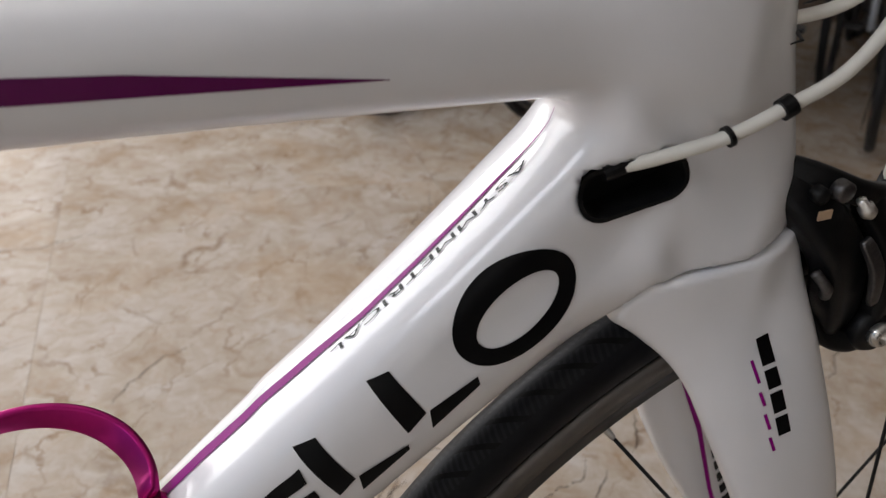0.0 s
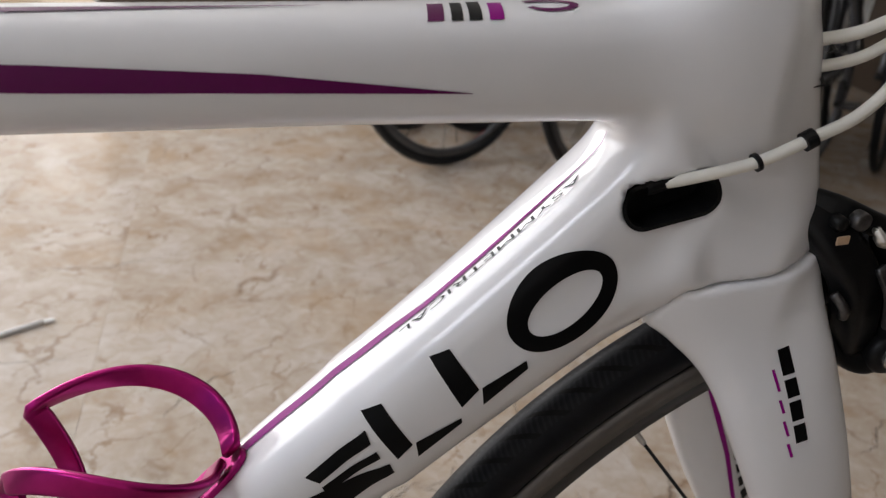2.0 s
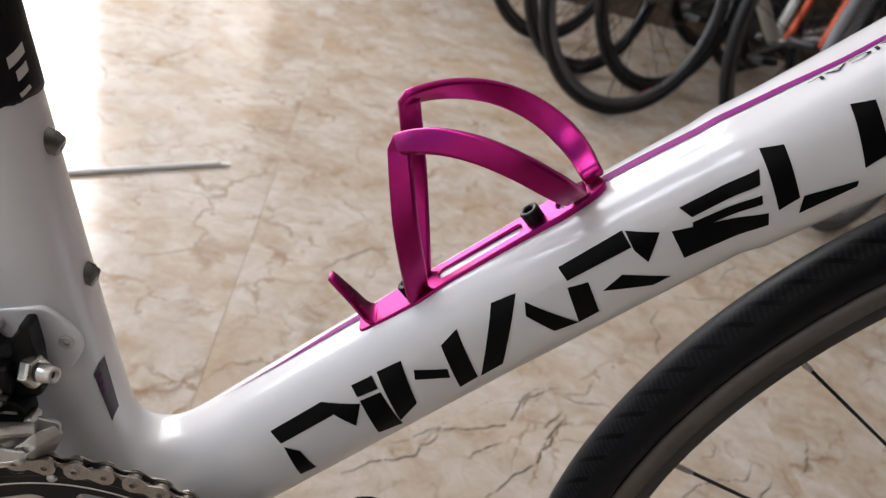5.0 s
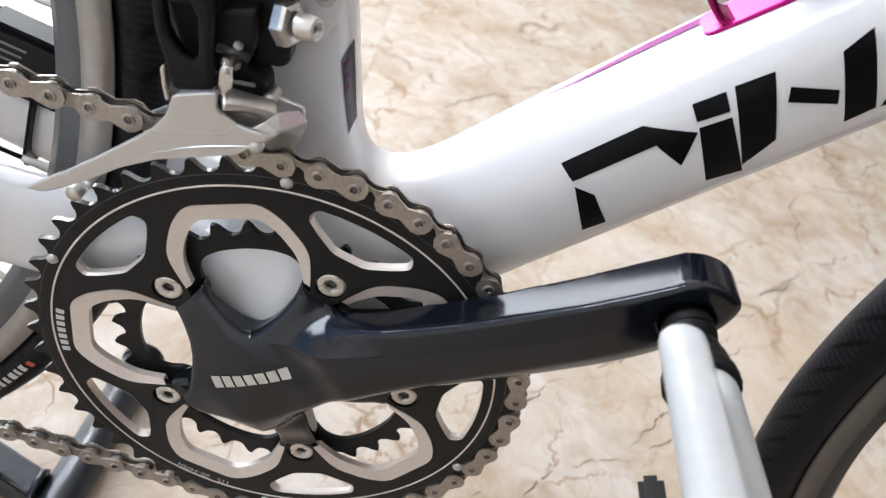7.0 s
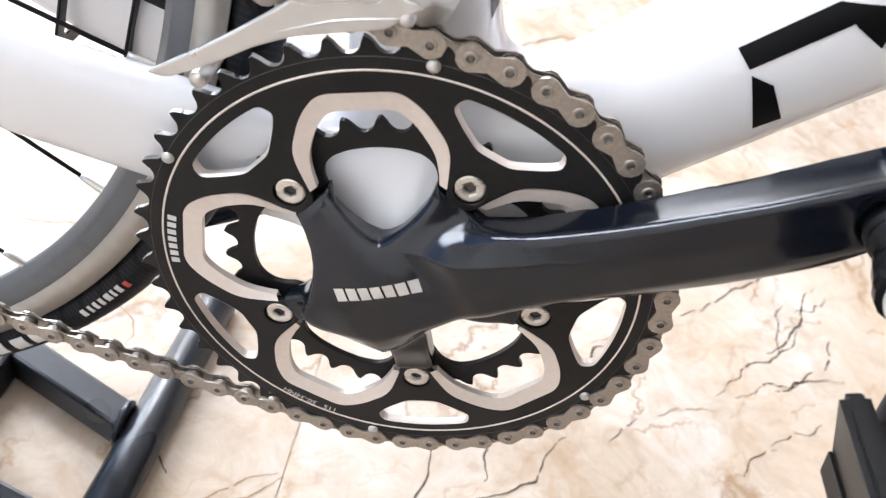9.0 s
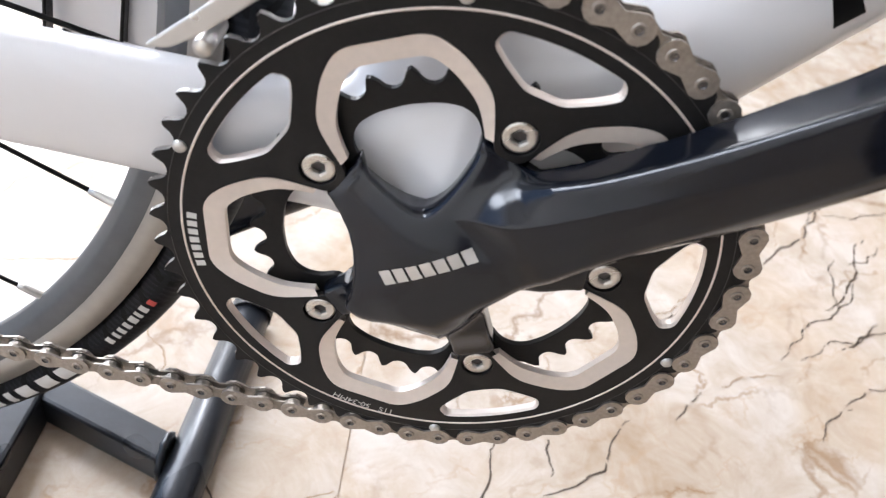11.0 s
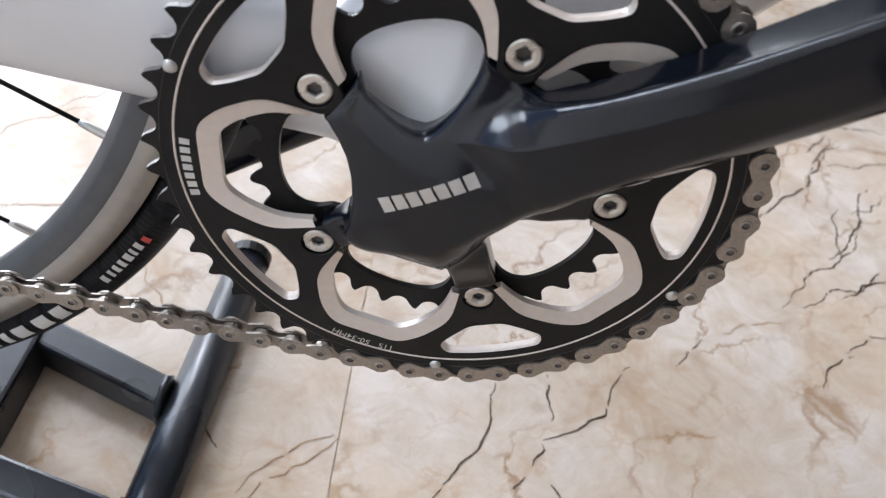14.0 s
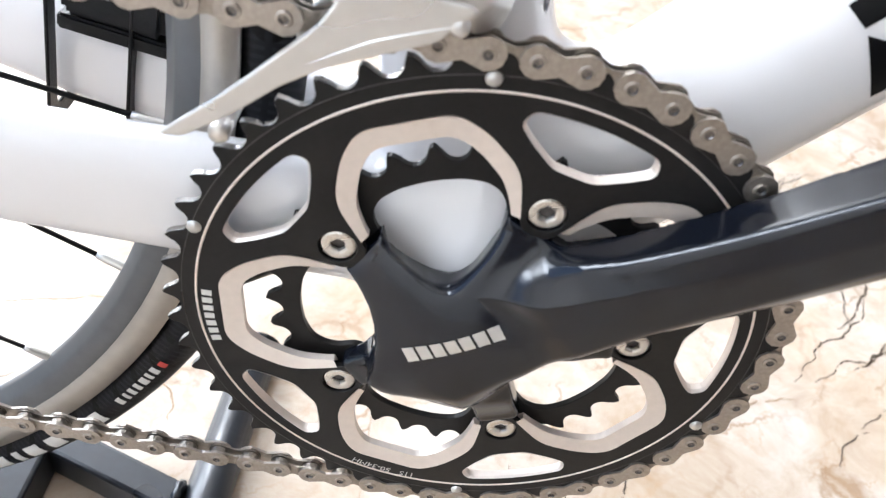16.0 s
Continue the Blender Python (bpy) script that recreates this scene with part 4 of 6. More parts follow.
# maker's marks on the rear tyre, as plain light bars
def tyre_bar(a0, a1, r0, r1, mat, body):
    n = 6
    pts, faces = [], []
    for i in range(n + 1):
        a = math.radians(a0 + (a1 - a0) * i / n)
        for k in range(4):
            r = r0 + (r1 - r0) * k / 3
            y = -0.0112 * math.sqrt(max(1 - ((r - 0.3264) / 0.0112) ** 2, 1e-4))
            pts.append((r * math.cos(a), y, r * math.sin(a)))
    for i in range(n):
        for k in range(3):
            faces.append((i * 4 + k, i * 4 + k + 1, i * 4 + k + 5, i * 4 + k + 4))
    return mesh_object("tyre_mark", pts, faces, mat, body)


for a0, a1 in ((-33.0, -32.4), (-31.9, -31.5), (-31.1, -30.6), (-30.2, -29.7), (-29.3, -28.6), (-28.3, -27.9), (-27.5, -26.9)):
    tyre_bar(a0 - 3.5, a1 - 3.5, 0.3245, 0.3290, GREYMARK, rear_wheel)
for a0, a1 in ((-37.5, -35.7), (-40.6, -39.0), (-43.2, -41.4), (-46.0, -44.3), (-47.6, -46.8), (-50.4, -48.6), (-53.2, -51.5)):
    tyre_bar(a0 - 3.5, a1 - 3.5, 0.3235, 0.3315, GREYMARK, rear_wheel)
RED = material("red_print", (0.5, 0.05, 0.04), 0.45)
tyre_bar(-29.9, -29.3, 0.3255, 0.3295, RED, rear_wheel)


# ---- crankset ----
CRANK_ANGLE = radians(41.3)
CRANK_M = Matrix.Translation((0, 0, BB[1])) @ Matrix.Rotation(-CRANK_ANGLE, 4, "Y")
EYE_X, EYE_Z = 0.165, -0.0040
BOLTS = (36, -36, 108, -108, 180)


def polar(r, degrees):
    return (0.001 * r * math.cos(radians(degrees)), 0.001 * r * math.sin(radians(degrees)))


def step_up(v, a, b):
    t = np.clip((v - a) / (b - a), 0, 1)
    return t * t * (3 - 2 * t)


def outline_field(x, z, line):
    """Signed distance in the x-z plane to a closed outline given in millimetres."""
    far, inside = None, False
    for (x0, z0), (x1, z1) in zip(line, line[1:] + line[:1]):
        x0, z0, x1, z1 = 0.001 * x0, 0.001 * z0, 0.001 * x1, 0.001 * z1
        t = np.clip(((x - x0) * (x1 - x0) + (z - z0) * (z1 - z0)) / ((x1 - x0) ** 2 + (z1 - z0) ** 2), 0, 1)
        d = (x - x0 - t * (x1 - x0)) ** 2 + (z - z0 - t * (z1 - z0)) ** 2
        far = d if far is None else np.minimum(far, d)
        if z0 != z1:
            inside = inside ^ (((z0 > z) != (z1 > z)) & (x < (x1 - x0) * (z - z0) / (z1 - z0) + x0))
    return np.sqrt(far) * np.where(inside, -1.0, 1.0)


def along(x, pairs):
    """A smooth value at x metres from (millimetres, millimetres) pairs."""
    return 0.001 * np.interp(x, [0.001 * a for a, _ in pairs], [b for _, b in pairs])


# the palm with its two upper limbs, seen from the side
PALM = [(-3.4, 48.6), (-20.6, 42.6), (-19.6, 36), (-19.8, 30), (-21.6, 24), (-25.5, 17), (-31, 10.5), (-36.5, 6.2), (-38.8, 0), (-38, -6), (-30, -16), (-18.5, -29.5), (-10, -28.5), (8, -21), (34, -17.5), (62, -12), (62, 8), (50, 13), (43.4, 15.6), (34, 36.4), (29, 33.4), (24, 30.8), (19.5, 29), (15, 27.7), (11, 26.9), (8, 26.9), (4.8, 29), (2.2, 32.6), (0.6, 36.5), (-1, 42)]
VEE = (34, 36.4), (32.5, 35), (29, 31), (20, 25.5), (15.6, 22.8), (10, 21.5), (5, 23), (0.5, 28), (-4, 36), (-6, 43)
PALM_BACK = PALM[:19] + list(VEE)
ARM_TOP = eased([(0, 25), (20, 23.5), (35, 21.8), (46, 20), (60, 17.2), (77, 14.8), (105, 12.5), (150, 11.6), (190, 11.6)])
ARM_LOW = eased([(0, -19), (15, -19), (34, -19.4), (59, -20.6), (87, -23), (127, -25), (150, -24), (166, -21), (190, -20)])
ARM_FACE = eased([(0, 65.2), (30, 66.4), (60, 67.6), (100, 70.0), (150, 72.8), (190, 73.8)])
ARM_BACK = eased([(0, 50), (46, 51), (100, 53.5), (150, 55.5), (190, 56)])
FACET = eased([(0, 32), (18, 21.5), (31, 15.6), (41, 12.2), (60, 7.8), (80, 4.4), (98, 2), (130, -1), (190, -2)])
PITCHED = [(0, 1400), (20, 1350), (38, 1150), (48, 620), (60, 360), (80, 250), (98, 180), (135, 20), (190, 10)]


def crank_field(x, y, z):
    out = -y
    # the arm: a rounded bar with a pitched facet under its upper ridge, and a round end
    top, foot = along(x, ARM_TOP), along(x, ARM_LOW)
    bar_flat = np.maximum(np.maximum(z - top, foot - z), -x)
    cap = np.sqrt((x - 0.1668) ** 2 + (z - EYE_Z + 0.0008) ** 2) - 0.0166
    bar_flat = np.where(x > 0.1668, cap, bar_flat)
    face = along(x, ARM_FACE) - along(x, PITCHED) * 1.0 * np.maximum(z - along(x, FACET), 0) - 0.05 * np.maximum(-z, 0) - 0.011 * (1 - step_up(x, 0.006, 0.034))
    arm = carve(bar_flat, face - out, 0.0030 + 0.0150 * step_up(-z, 0.000, 0.016))
    arm = np.maximum(arm, (along(x, ARM_BACK) - out) * 0.9)
    # the palm: how far its face stands out over the plan
    r = np.sqrt(x * x + z * z)
    front, back = outline_field(x, z, PALM), outline_field(x, z, PALM_BACK)
    flat = front + (back - front) * np.clip((0.0555 - out) / 0.0130, 0, 1) - 0.0004
    turn = np.arctan2(z, x)
    slope = step_up(turn, radians(0), radians(38)) * (1 - step_up(turn, radians(120), radians(172)))
    soft = 0.0655 - 0.0152 * np.clip((r - 0.010) / 0.036, 0, 1) ** 1.5
    hard = 0.0655 - 0.0020 * step_up(r, 0.016, 0.032)
    high = soft * slope + hard * (1 - slope)
    low = 0.0420 + 0.3 * (high - 0.0475) * slope * step_up(r, 0.015, 0.023)
    edge = 0.0035 + 0.0165 * step_up(0.25 * np.maximum(-x, 0) - z, 0.000, 0.018)
    body = carve(flat, high - out, edge)
    body = np.maximum(body, low - out)
    f = blend(arm, body, 0.0045)
    # the three lower limbs, set back behind the palm
    for d, wide in ((180, 0.0072), (-108, 0.0084), (-36, 0.0080)):
        s, w, long = segment((polar(14, d), polar(47.0, d)), x, z)
        limb = np.sqrt(np.maximum(np.maximum(-s, s - long), 0) ** 2 + np.maximum(np.abs(w) - wide + 0.003, 0) ** 2) - 0.003
        limb = carve(limb, 0.0528 - 0.0030 * step_up(s / long, 0.55, 1.0) - out, 0.003)
        f = blend(f, np.maximum(limb, 0.0420 - out), 0.003)
    eye = np.sqrt((x - EYE_X) ** 2 + (z - EYE_Z) ** 2) - 0.0085
    return carve(f, np.maximum(eye, 0.0695 - out), 0.002)


v, q = surface_net(crank_field, (-0.056, -0.080, -0.052), (0.188, -0.036, 0.054), 0.0008)
crankset = mesh_object("crankset", v, q, CRANK, bike, True, "black forged crank arm and spider")
crankset.matrix_basis = CRANK_M


def toothed(teeth, tip, shift=0.25, start=0.0):
    """The outline of a chainring: round seats for the rollers and narrow tips."""
    pitch_r = 0.00635 / math.sin(math.pi / teeth)
    out = []
    for i in range(teeth):
        cut = 0.0004 if i % 2 else 0.0
        for u in (-6.0, -5.7, -5.2, -4.6, -4.1, -3.7, -2.6, -1.3, 0, 1.3, 2.6, 3.7, 4.1, 4.6, 5.2, 5.7, 6.0):
            seat = pitch_r - 0.001 * math.sqrt(max(4.2**2 - u * u, 0.0))
            flank = pitch_r - 0.0020 + (tip - cut - pitch_r + 0.0020) * min(max((abs(u) - 3.7) / 2.0, 0), 1) ** 0.8
            out.append(polar(1000 * (seat if abs(u) < 3.7 else flank), 360 / teeth * (i + start + (u + shift * max(abs(u) - 3.7, 0)) / 12.7)))
    return out


def windows(points, radius=0.006):
    """One closed inner outline from five alike windows given as (radius, degrees from the middle)."""
    line = [polar(r, 72 * w + d) for w in range(5) for r, d in points]
    return rounded_polygon(line, radius, 6)


EDGE = [(46.5, -30), (55, -27.5), (67.5, -24.3), (78.5, -15.8), (84.6, -9.5), (84.6, 9.5), (78.5, 15.8), (67.5, 24.3), (55, 27.5), (46.5, 30)]
INNER = [(46.5, -27.2), (55, -24.0), (63, -20.6), (72, -14.0), (77.4, -8.6), (77.4, 8.6), (72, 14.0), (63, 20.6), (55, 24.0), (46.5, 27.2)]
slots = []
for d in BOLTS:
    arc = [polar(87.0, d - 12.8 + 25.6 * i / 8) for i in range(9)]
    slots.append(rounded_polygon(arc + [polar(82.5, d + 14.8), polar(77, d + 11.5), polar(70.5, d + 5.2), polar(70.5, d - 5.2), polar(77, d - 11.5), polar(82.5, d - 14.8)], 0.0026, 3))
wells = [[(polar(55, d)[0] + a, polar(55, d)[1] + b) for a, b in circle(0.0061, 28)] for d in BOLTS]
ring_bm = plate(toothed(50, 0.1026), [windows(EDGE)[::-1], *slots, *[w[::-1] for w in wells]], 0.0025, 0.0003)
outer_ring = part("outer_chainring", ring_bm, RING, crankset, "matt black large chainring with silver-edged windows")
outer_ring.location = (0, -0.04825, 0)
WORN = material("worn_tooth_edge", (0.30, 0.29, 0.28), 0.3, metal=0.85, vary=0.5, scale=500)
outer_ring.data.materials.append(WORN)
for face in outer_ring.data.polygons:
    if abs(face.normal.y) < 0.85 and math.hypot(face.center.x, face.center.z) > 0.0962:
        face.material_index = 1
inner_bm = plate(toothed(34, 0.0702), [windows([(41, -30), (44, -25.5), (50, -24.5), (54.5, -21.5), (57.3, -17), (58.4, -10), (58.6, 0), (58.4, 10), (57.3, 17), (54.5, 21.5), (50, 24.5), (44, 25.5), (41, 30)], 0.004)[::-1]], 0.0026, 0.0003)
inner_ring = part("inner_chainring", inner_bm, RING, crankset, "small black chainring")
inner_ring.location = (0, -0.0415, 0)

# bare metal: window chamfers, slot walls, the fine turned line, pins and bolts


def open_line(points, n=80):
    """The rounded line through one window's points, from end to end, as n even steps."""
    line = np.array(rounded_polygon([polar(r, d) for r, d in points], 0.006, 6)[7:-7])
    run = np.r_[0, np.cumsum(np.hypot(*np.diff(line, axis=0).T))]
    t = np.linspace(0, run[-1], n)
    return [Vector((np.interp(u, run, line[:, 0]), np.interp(u, run, line[:, 1]), 0)) for u in t]


a, b = open_line(EDGE), open_line(INNER)
levels = [(a, -0.04965, 0), (b, -0.0486, 0), (b, -0.0458, 1), (a, -0.0462, 0)]
pts = [(p.x, y, p.y) for line, y, _ in levels for p in line]
faces = [(j * 80 + i, j * 80 + i + 1, (j + 1) * 80 + i + 1, (j + 1) * 80 + i) for j in range(3) for i in range(79)]
first_bevel = mesh_object("window_bevel", pts, faces, BEVEL, crankset, False, "bare machined aluminium chamfer")
for k in range(1, 5):
    share("window_bevel", first_bevel, Matrix.Rotation(-radians(72 * k), 4, "Y"), crankset)
for line in slots:
    c = np.array(line).mean(0)
    inner = [tuple(c + (np.array(p) - c) * 0.955) for p in line]
    n = len(line)
    pts = [(x, y, z) for l2, y in ((line, -0.0496), (inner, -0.0484), (inner, -0.0459)) for x, z in l2]
    faces = [(j * n + i, j * n + (i + 1) % n, (j + 1) * n + (i + 1) % n, (j + 1) * n + i) for j in range(2) for i in range(n)]
    mesh_object("slot_edge", pts, faces, BEVEL, crankset, False)
part("turned_line", lathe([(0.0909, -0.04945), (0.0911, -0.0498), (0.0916, -0.0498), (0.0918, -0.04945)], 160), BEVEL, crankset, "fine silver line", True)
part("outer_step", lathe([(0.0958, -0.0494), (0.0960, -0.0497), (0.0962, -0.0494)], 160), DARKSTEEL, crankset, smooth=True)
for d, r in ((122.3, 95.0), (56.4, 95.0), (-59.6, 95.6), (-123.5, 95.6)):
    pin = part("ring_pin", lathe([(0.0, -0.0008), (0.0020, -0.0008), (0.0024, 0.0), (0.0024, 0.0012)], 14), SATIN, crankset, smooth=True)
    pin.location = (polar(r, d)[0], -0.0495, polar(r, d)[1])
hexagon = [(0.0023 * math.cos(math.pi / 3 * i), 0.0023 * math.sin(math.pi / 3 * i)) for i in range(6)]
for d in BOLTS:
    bolt = part("chainring_bolt", plate(circle(0.0058, 28), [hexagon[::-1]], 0.0022, 0.0010), STEEL, crankset, "steel chainring bolt")
    bolt.location = (polar(55, d)[0], -0.0478, polar(55, d)[1])
    # seat and socket floor in darker steel than the bolt
    part("bolt_seat", lathe([(0.0, 0.0), (0.0066, 0.0), (0.0066, -0.0006)], 24), DARKSTEEL, bolt).location.y = 0.0008
    part("bolt_socket", lathe([(0.0, 0.0016), (0.0030, 0.0016), (0.0030, 0.0000)], 12), DARKSTEEL, bolt)

# writing on the ring, and the maker's name as plain bars
pts, faces = words("11S   50-34MH", 0.0042)
long = pts[:, 0].max()
mesh_object("size_lettering", [(polar(r - 0.4, d)[0], -0.0497, polar(r - 0.4, d)[1]) for d, r in [(-135.0 - 16.9 * (u / long), 88.0 + 1000 * v) for u, v in pts]], faces, GREYMARK, crankset, False)
for i in range(7):
    line = [polar(r, 138.5 + 2.35 * i + dd) for r, dd in ((86.2, 0), (89.6, 0), (89.6, 1.6), (86.2, 1.6))]
    mesh_object("ring_mark", [(x, -0.0497, z) for x, z in line], [(0, 1, 2, 3)], GREYMARK, crankset, False)


def on_crank(pts, faces, name, mat):
    start = np.stack([pts[:, 0], np.full(len(pts), -0.1), pts[:, 1]], 1)
    return mesh_object(name, drop(crank_field, start, (0, 1, 0), 0.06, 0.0003), faces, mat, crankset)


for i in range(7):
    x0 = -0.0160 + 0.0048 * i
    z0 = 0.0112 - 0.145 * 0.0048 * i
    hi = 0.0052
    pts, faces = strip_grid([(x0, z0), (x0 + 0.0039, z0 - 0.0006)], [(x0 + 0.0004, z0 + hi), (x0 + 0.0043, z0 + hi - 0.0006)], 4, 4)
    on_crank(pts, faces, "crank_mark", SATIN)

# bearing cup and the far crank arm
cup = part("bearing_cup", lathe([(0.012, -0.0445), (0.020, -0.0445), (0.0225, -0.043), (0.0225, -0.0345)], 40), NYLON, bike, smooth=True)
cup.location = (0, 0, BB[1])
cup_rim = part("cup_rim", lathe([(0.0165, -0.0447), (0.0195, -0.0449), (0.0198, -0.0445)], 40), STEEL, cup, smooth=True)
v, q = surface_net(lambda x, y, z: tube(x, y, z, ((0.0, 0.0), (0.170, 0.0)), [(0, 0.02), (1, 0.013)], [(0, 0.010), (1, 0.008)], 4.0, (0.056, 0.066)), (-0.03, 0.04, -0.025), (0.19, 0.08, 0.025), 0.002)
far_crank = mesh_object("far_crank_arm", v, q, CRANK, bike)
far_crank.matrix_basis = CRANK_M @ Matrix.Rotation(math.pi, 4, "Y")


# ---- chain ----
# darker copy of the chain steel: shade between the outer plates put into colour
CHAIN_INNER = material("shaded_inner_chain_plate", (0.27, 0.24, 0.21), 0.36, metal=0.88, vary=0.25, scale=160, bump=0.05, bump_scale=2200)
PITCH, LINE = 0.0127, -0.0475
wrap_r = PITCH / 2 / math.sin(math.pi / 50)
start_k, end_k = 7, -20
arc_nodes = [radians(41.3 + 7.2 * k) for k in range(start_k, end_k, -1)]
ring_nodes = [Vector((wrap_r * math.cos(a), LINE, BB[1] + wrap_r * math.sin(a))) for a in arc_nodes]
upper = [ring_nodes[0] + Vector((-PITCH * math.cos(0.015), 0.0003 * 0, -PITCH * 0.015)) * i for i in range(1, 26)]
lower = [ring_nodes[-1] + Vector((-PITCH * math.cos(0.055), 0, PITCH * 0.055)) * i for i in range(1, 26)]
chain_nodes = upper[::-1] + ring_nodes + lower


def link_plate(y, thick, waist, r=0.0043):
    line = []
    for end in (1, -1):
        for i in range(9):
            a = math.radians(-124 + 248 * i / 8)
            line.append((end * (PITCH / 2 + r * math.cos(a)), end * r * math.sin(a)))
        line.append((0.0, end * waist))
    bm = bmesh.new()
    rows = [[bm.verts.new((x, y + s * thick / 2, z)) for x, z in line] for s in (-1, 1)]
    n = len(line)
    bm.faces.new(rows[0])
    bm.faces.new(rows[1][::-1])
    for i in range(n):
        bm.faces.new((rows[0][i], rows[1][i], rows[1][(i + 1) % n], rows[0][(i + 1) % n]))
    return bm


def rod(x, r, y0, y1, n=14):
    bm = lathe([(0, y0 + 0.0005), (r * 0.45, y0 + 0.0005), (r * 0.6, y0), (r * 0.85, y0), (r, y0 + 0.0003), (r, y1 - 0.0003), (r * 0.75, y1), (0, y1)], n)
    bmesh.ops.translate(bm, vec=(x, 0, 0), verts=bm.verts)
    return bm


outer_bm = joined(link_plate(-0.0024, 0.0010, 0.0027, 0.0048), link_plate(0.0024, 0.0010, 0.0027, 0.0048), rod(-PITCH / 2, 0.0023, -0.0034, 0.0034, 12), rod(PITCH / 2, 0.0023, -0.0034, 0.0034, 12))
inner_bm = joined(link_plate(-0.0015, 0.0008, 0.0025, 0.0043), link_plate(0.0015, 0.0008, 0.0025, 0.0043), rod(-PITCH / 2, 0.0038, -0.0011, 0.0011), rod(PITCH / 2, 0.0038, -0.0011, 0.0011))
chain = part("chain", lathe([(0.0031, -0.00005), (0.0036, 0.0), (0.0031, 0.00005)], 10), DARKSTEEL, bike, "nickel-plated chain with worn pins")
chain.location = ring_nodes[10]


def darken_pins(ob):
    """Darker steel on the sides and middles of a link's pin heads."""
    ob.data.materials.append(DARKSTEEL)
    for face in ob.data.polygons:
        c = face.center
        r = math.hypot(abs(c.x) - PITCH / 2, c.z)
        if c.y < -0.0027 and r < 0.0030 and (abs(face.normal.y) < 0.6 or r < 0.0011):
            face.material_index = 1


outer_link = inner_link = None
for i, (p, q2) in enumerate(zip(chain_nodes[:-1], chain_nodes[1:])):
    d = q2 - p
    m = Matrix.Translation((p + q2) / 2 - chain.location) @ Matrix.Rotation(math.atan2(-d.z, d.x), 4, "Y")
    if i % 2:
        if outer_link is None:
            outer_link = part("chain_link", outer_bm, CHAIN, chain)
            darken_pins(outer_link)
            outer_link.matrix_basis = m
        else:
            share("chain_link", outer_link, m, chain)
    elif inner_link is None:
        inner_link = part("chain_link", inner_bm, CHAIN_INNER, chain)
        inner_link.matrix_basis = m
    else:
        share("chain_link", inner_link, m, chain)


# ---- front derailleur and its mount ----
def standing_plate(name, outline, y, thick, mat, parent, bevel=0.0008, holes=(), radius=0.0, label="", smooth=False):
    line = rounded_polygon(outline, radius, 4) if radius else outline
    ob = part(name, plate(line, list(holes), thick, bevel), mat, parent, label, smooth)
    ob.location.y = y
    return ob


mount = standing_plate("derailleur_mount", [(-0.0508, 0.4270), (-0.0265, 0.4350), (-0.0105, 0.4222), (-0.0105, 0.4140), (-0.0160, 0.4010), (-0.0490, 0.4075)], -0.0212, 0.0030, PAINT, bike, 0.0010, radius=0.005, label="white riveted derailleur mount plate")
for x, z in ((-0.0462, 0.4225), (-0.0173, 0.4185)):
    screw = part("mount_screw", plate(circle(0.0034, 20), [circle(0.0014, 6)[::-1]], 0.0016, 0.0005), SATIN, mount)
    screw.location = (x, -0.0023, z)

derailleur = standing_plate("front_derailleur", [(-0.0325, 0.4335), (-0.0282, 0.4348), (-0.0246, 0.4200), (-0.0220, 0.3985), (-0.0240, 0.3962), (-0.0335, 0.3940), (-0.0350, 0.4175), (-0.0355, 0.4260), (-0.0322, 0.4300)], -0.0315, 0.0100, NYLON, bike, 0.0012, radius=0.002, label="black and silver front derailleur")


def at_bolt(y):
    return Matrix.Translation((-0.0240, 0.0315 + y, 0.4130)) @ Matrix.Rotation(radians(70), 4, "Z") @ Matrix.Rotation(radians(-16), 4, "X")


clamp_nut = part("clamp_nut", lathe([(0.0, -0.0022), (0.0058, -0.0022), (0.0070, -0.0014), (0.0074, 0.0), (0.0074, 0.0030)], 6), STEEL, derailleur, "bright steel clamp nut")
clamp_nut.matrix_basis = at_bolt(-0.0385)
clamp_bolt = part("clamp_bolt", lathe([(0.0, -0.0080), (0.0018, -0.0080), (0.0021, -0.0098), (0.0030, -0.0102), (0.0037, -0.0096), (0.0042, -0.0034)], 20), STEEL, derailleur, "steel socket bolt", True)
clamp_bolt.matrix_basis = at_bolt(-0.0385)
# socket floor in the darker steel
part("bolt_socket", lathe([(0.0, -0.0083), (0.0019, -0.0083), (0.0020, -0.0078)], 6), DARKSTEEL, clamp_bolt)
standing_plate("pivot_block", [(-0.0500, 0.4100), (-0.0335, 0.4160), (-0.0320, 0.4060), (-0.0345, 0.3945), (-0.0400, 0.3912), (-0.0468, 0.3900)], -0.0045, 0.0150, NYLON, derailleur, 0.0016, radius=0.002)
standing_plate("back_block", [(-0.0545, 0.4168), (-0.0465, 0.4200), (-0.0420, 0.4162), (-0.0340, 0.4188), (-0.0335, 0.4120), (-0.0500, 0.4080)], 0.0010, 0.0130, NYLON, derailleur, 0.0010, radius=0.001)
for x in (-0.0525, -0.0490):
    part("back_screw", lathe([(0, 0.0020), (0.0010, 0.0020), (0.0013, 0.0026), (0.0019, 0.0022), (0.0020, -0.003)], 12, "z"), SATIN, derailleur, smooth=True).location = (x, -0.003, 0.4180)
lower_block = standing_plate("lower_block", [(-0.0440, 0.3990), (-0.0310, 0.3945), (-0.0272, 0.3915), (-0.0258, 0.3850), (-0.0270, 0.3800), (-0.0430, 0.3745)], -0.0040, 0.0120, NYLON, derailleur, 0.0012, radius=0.002)
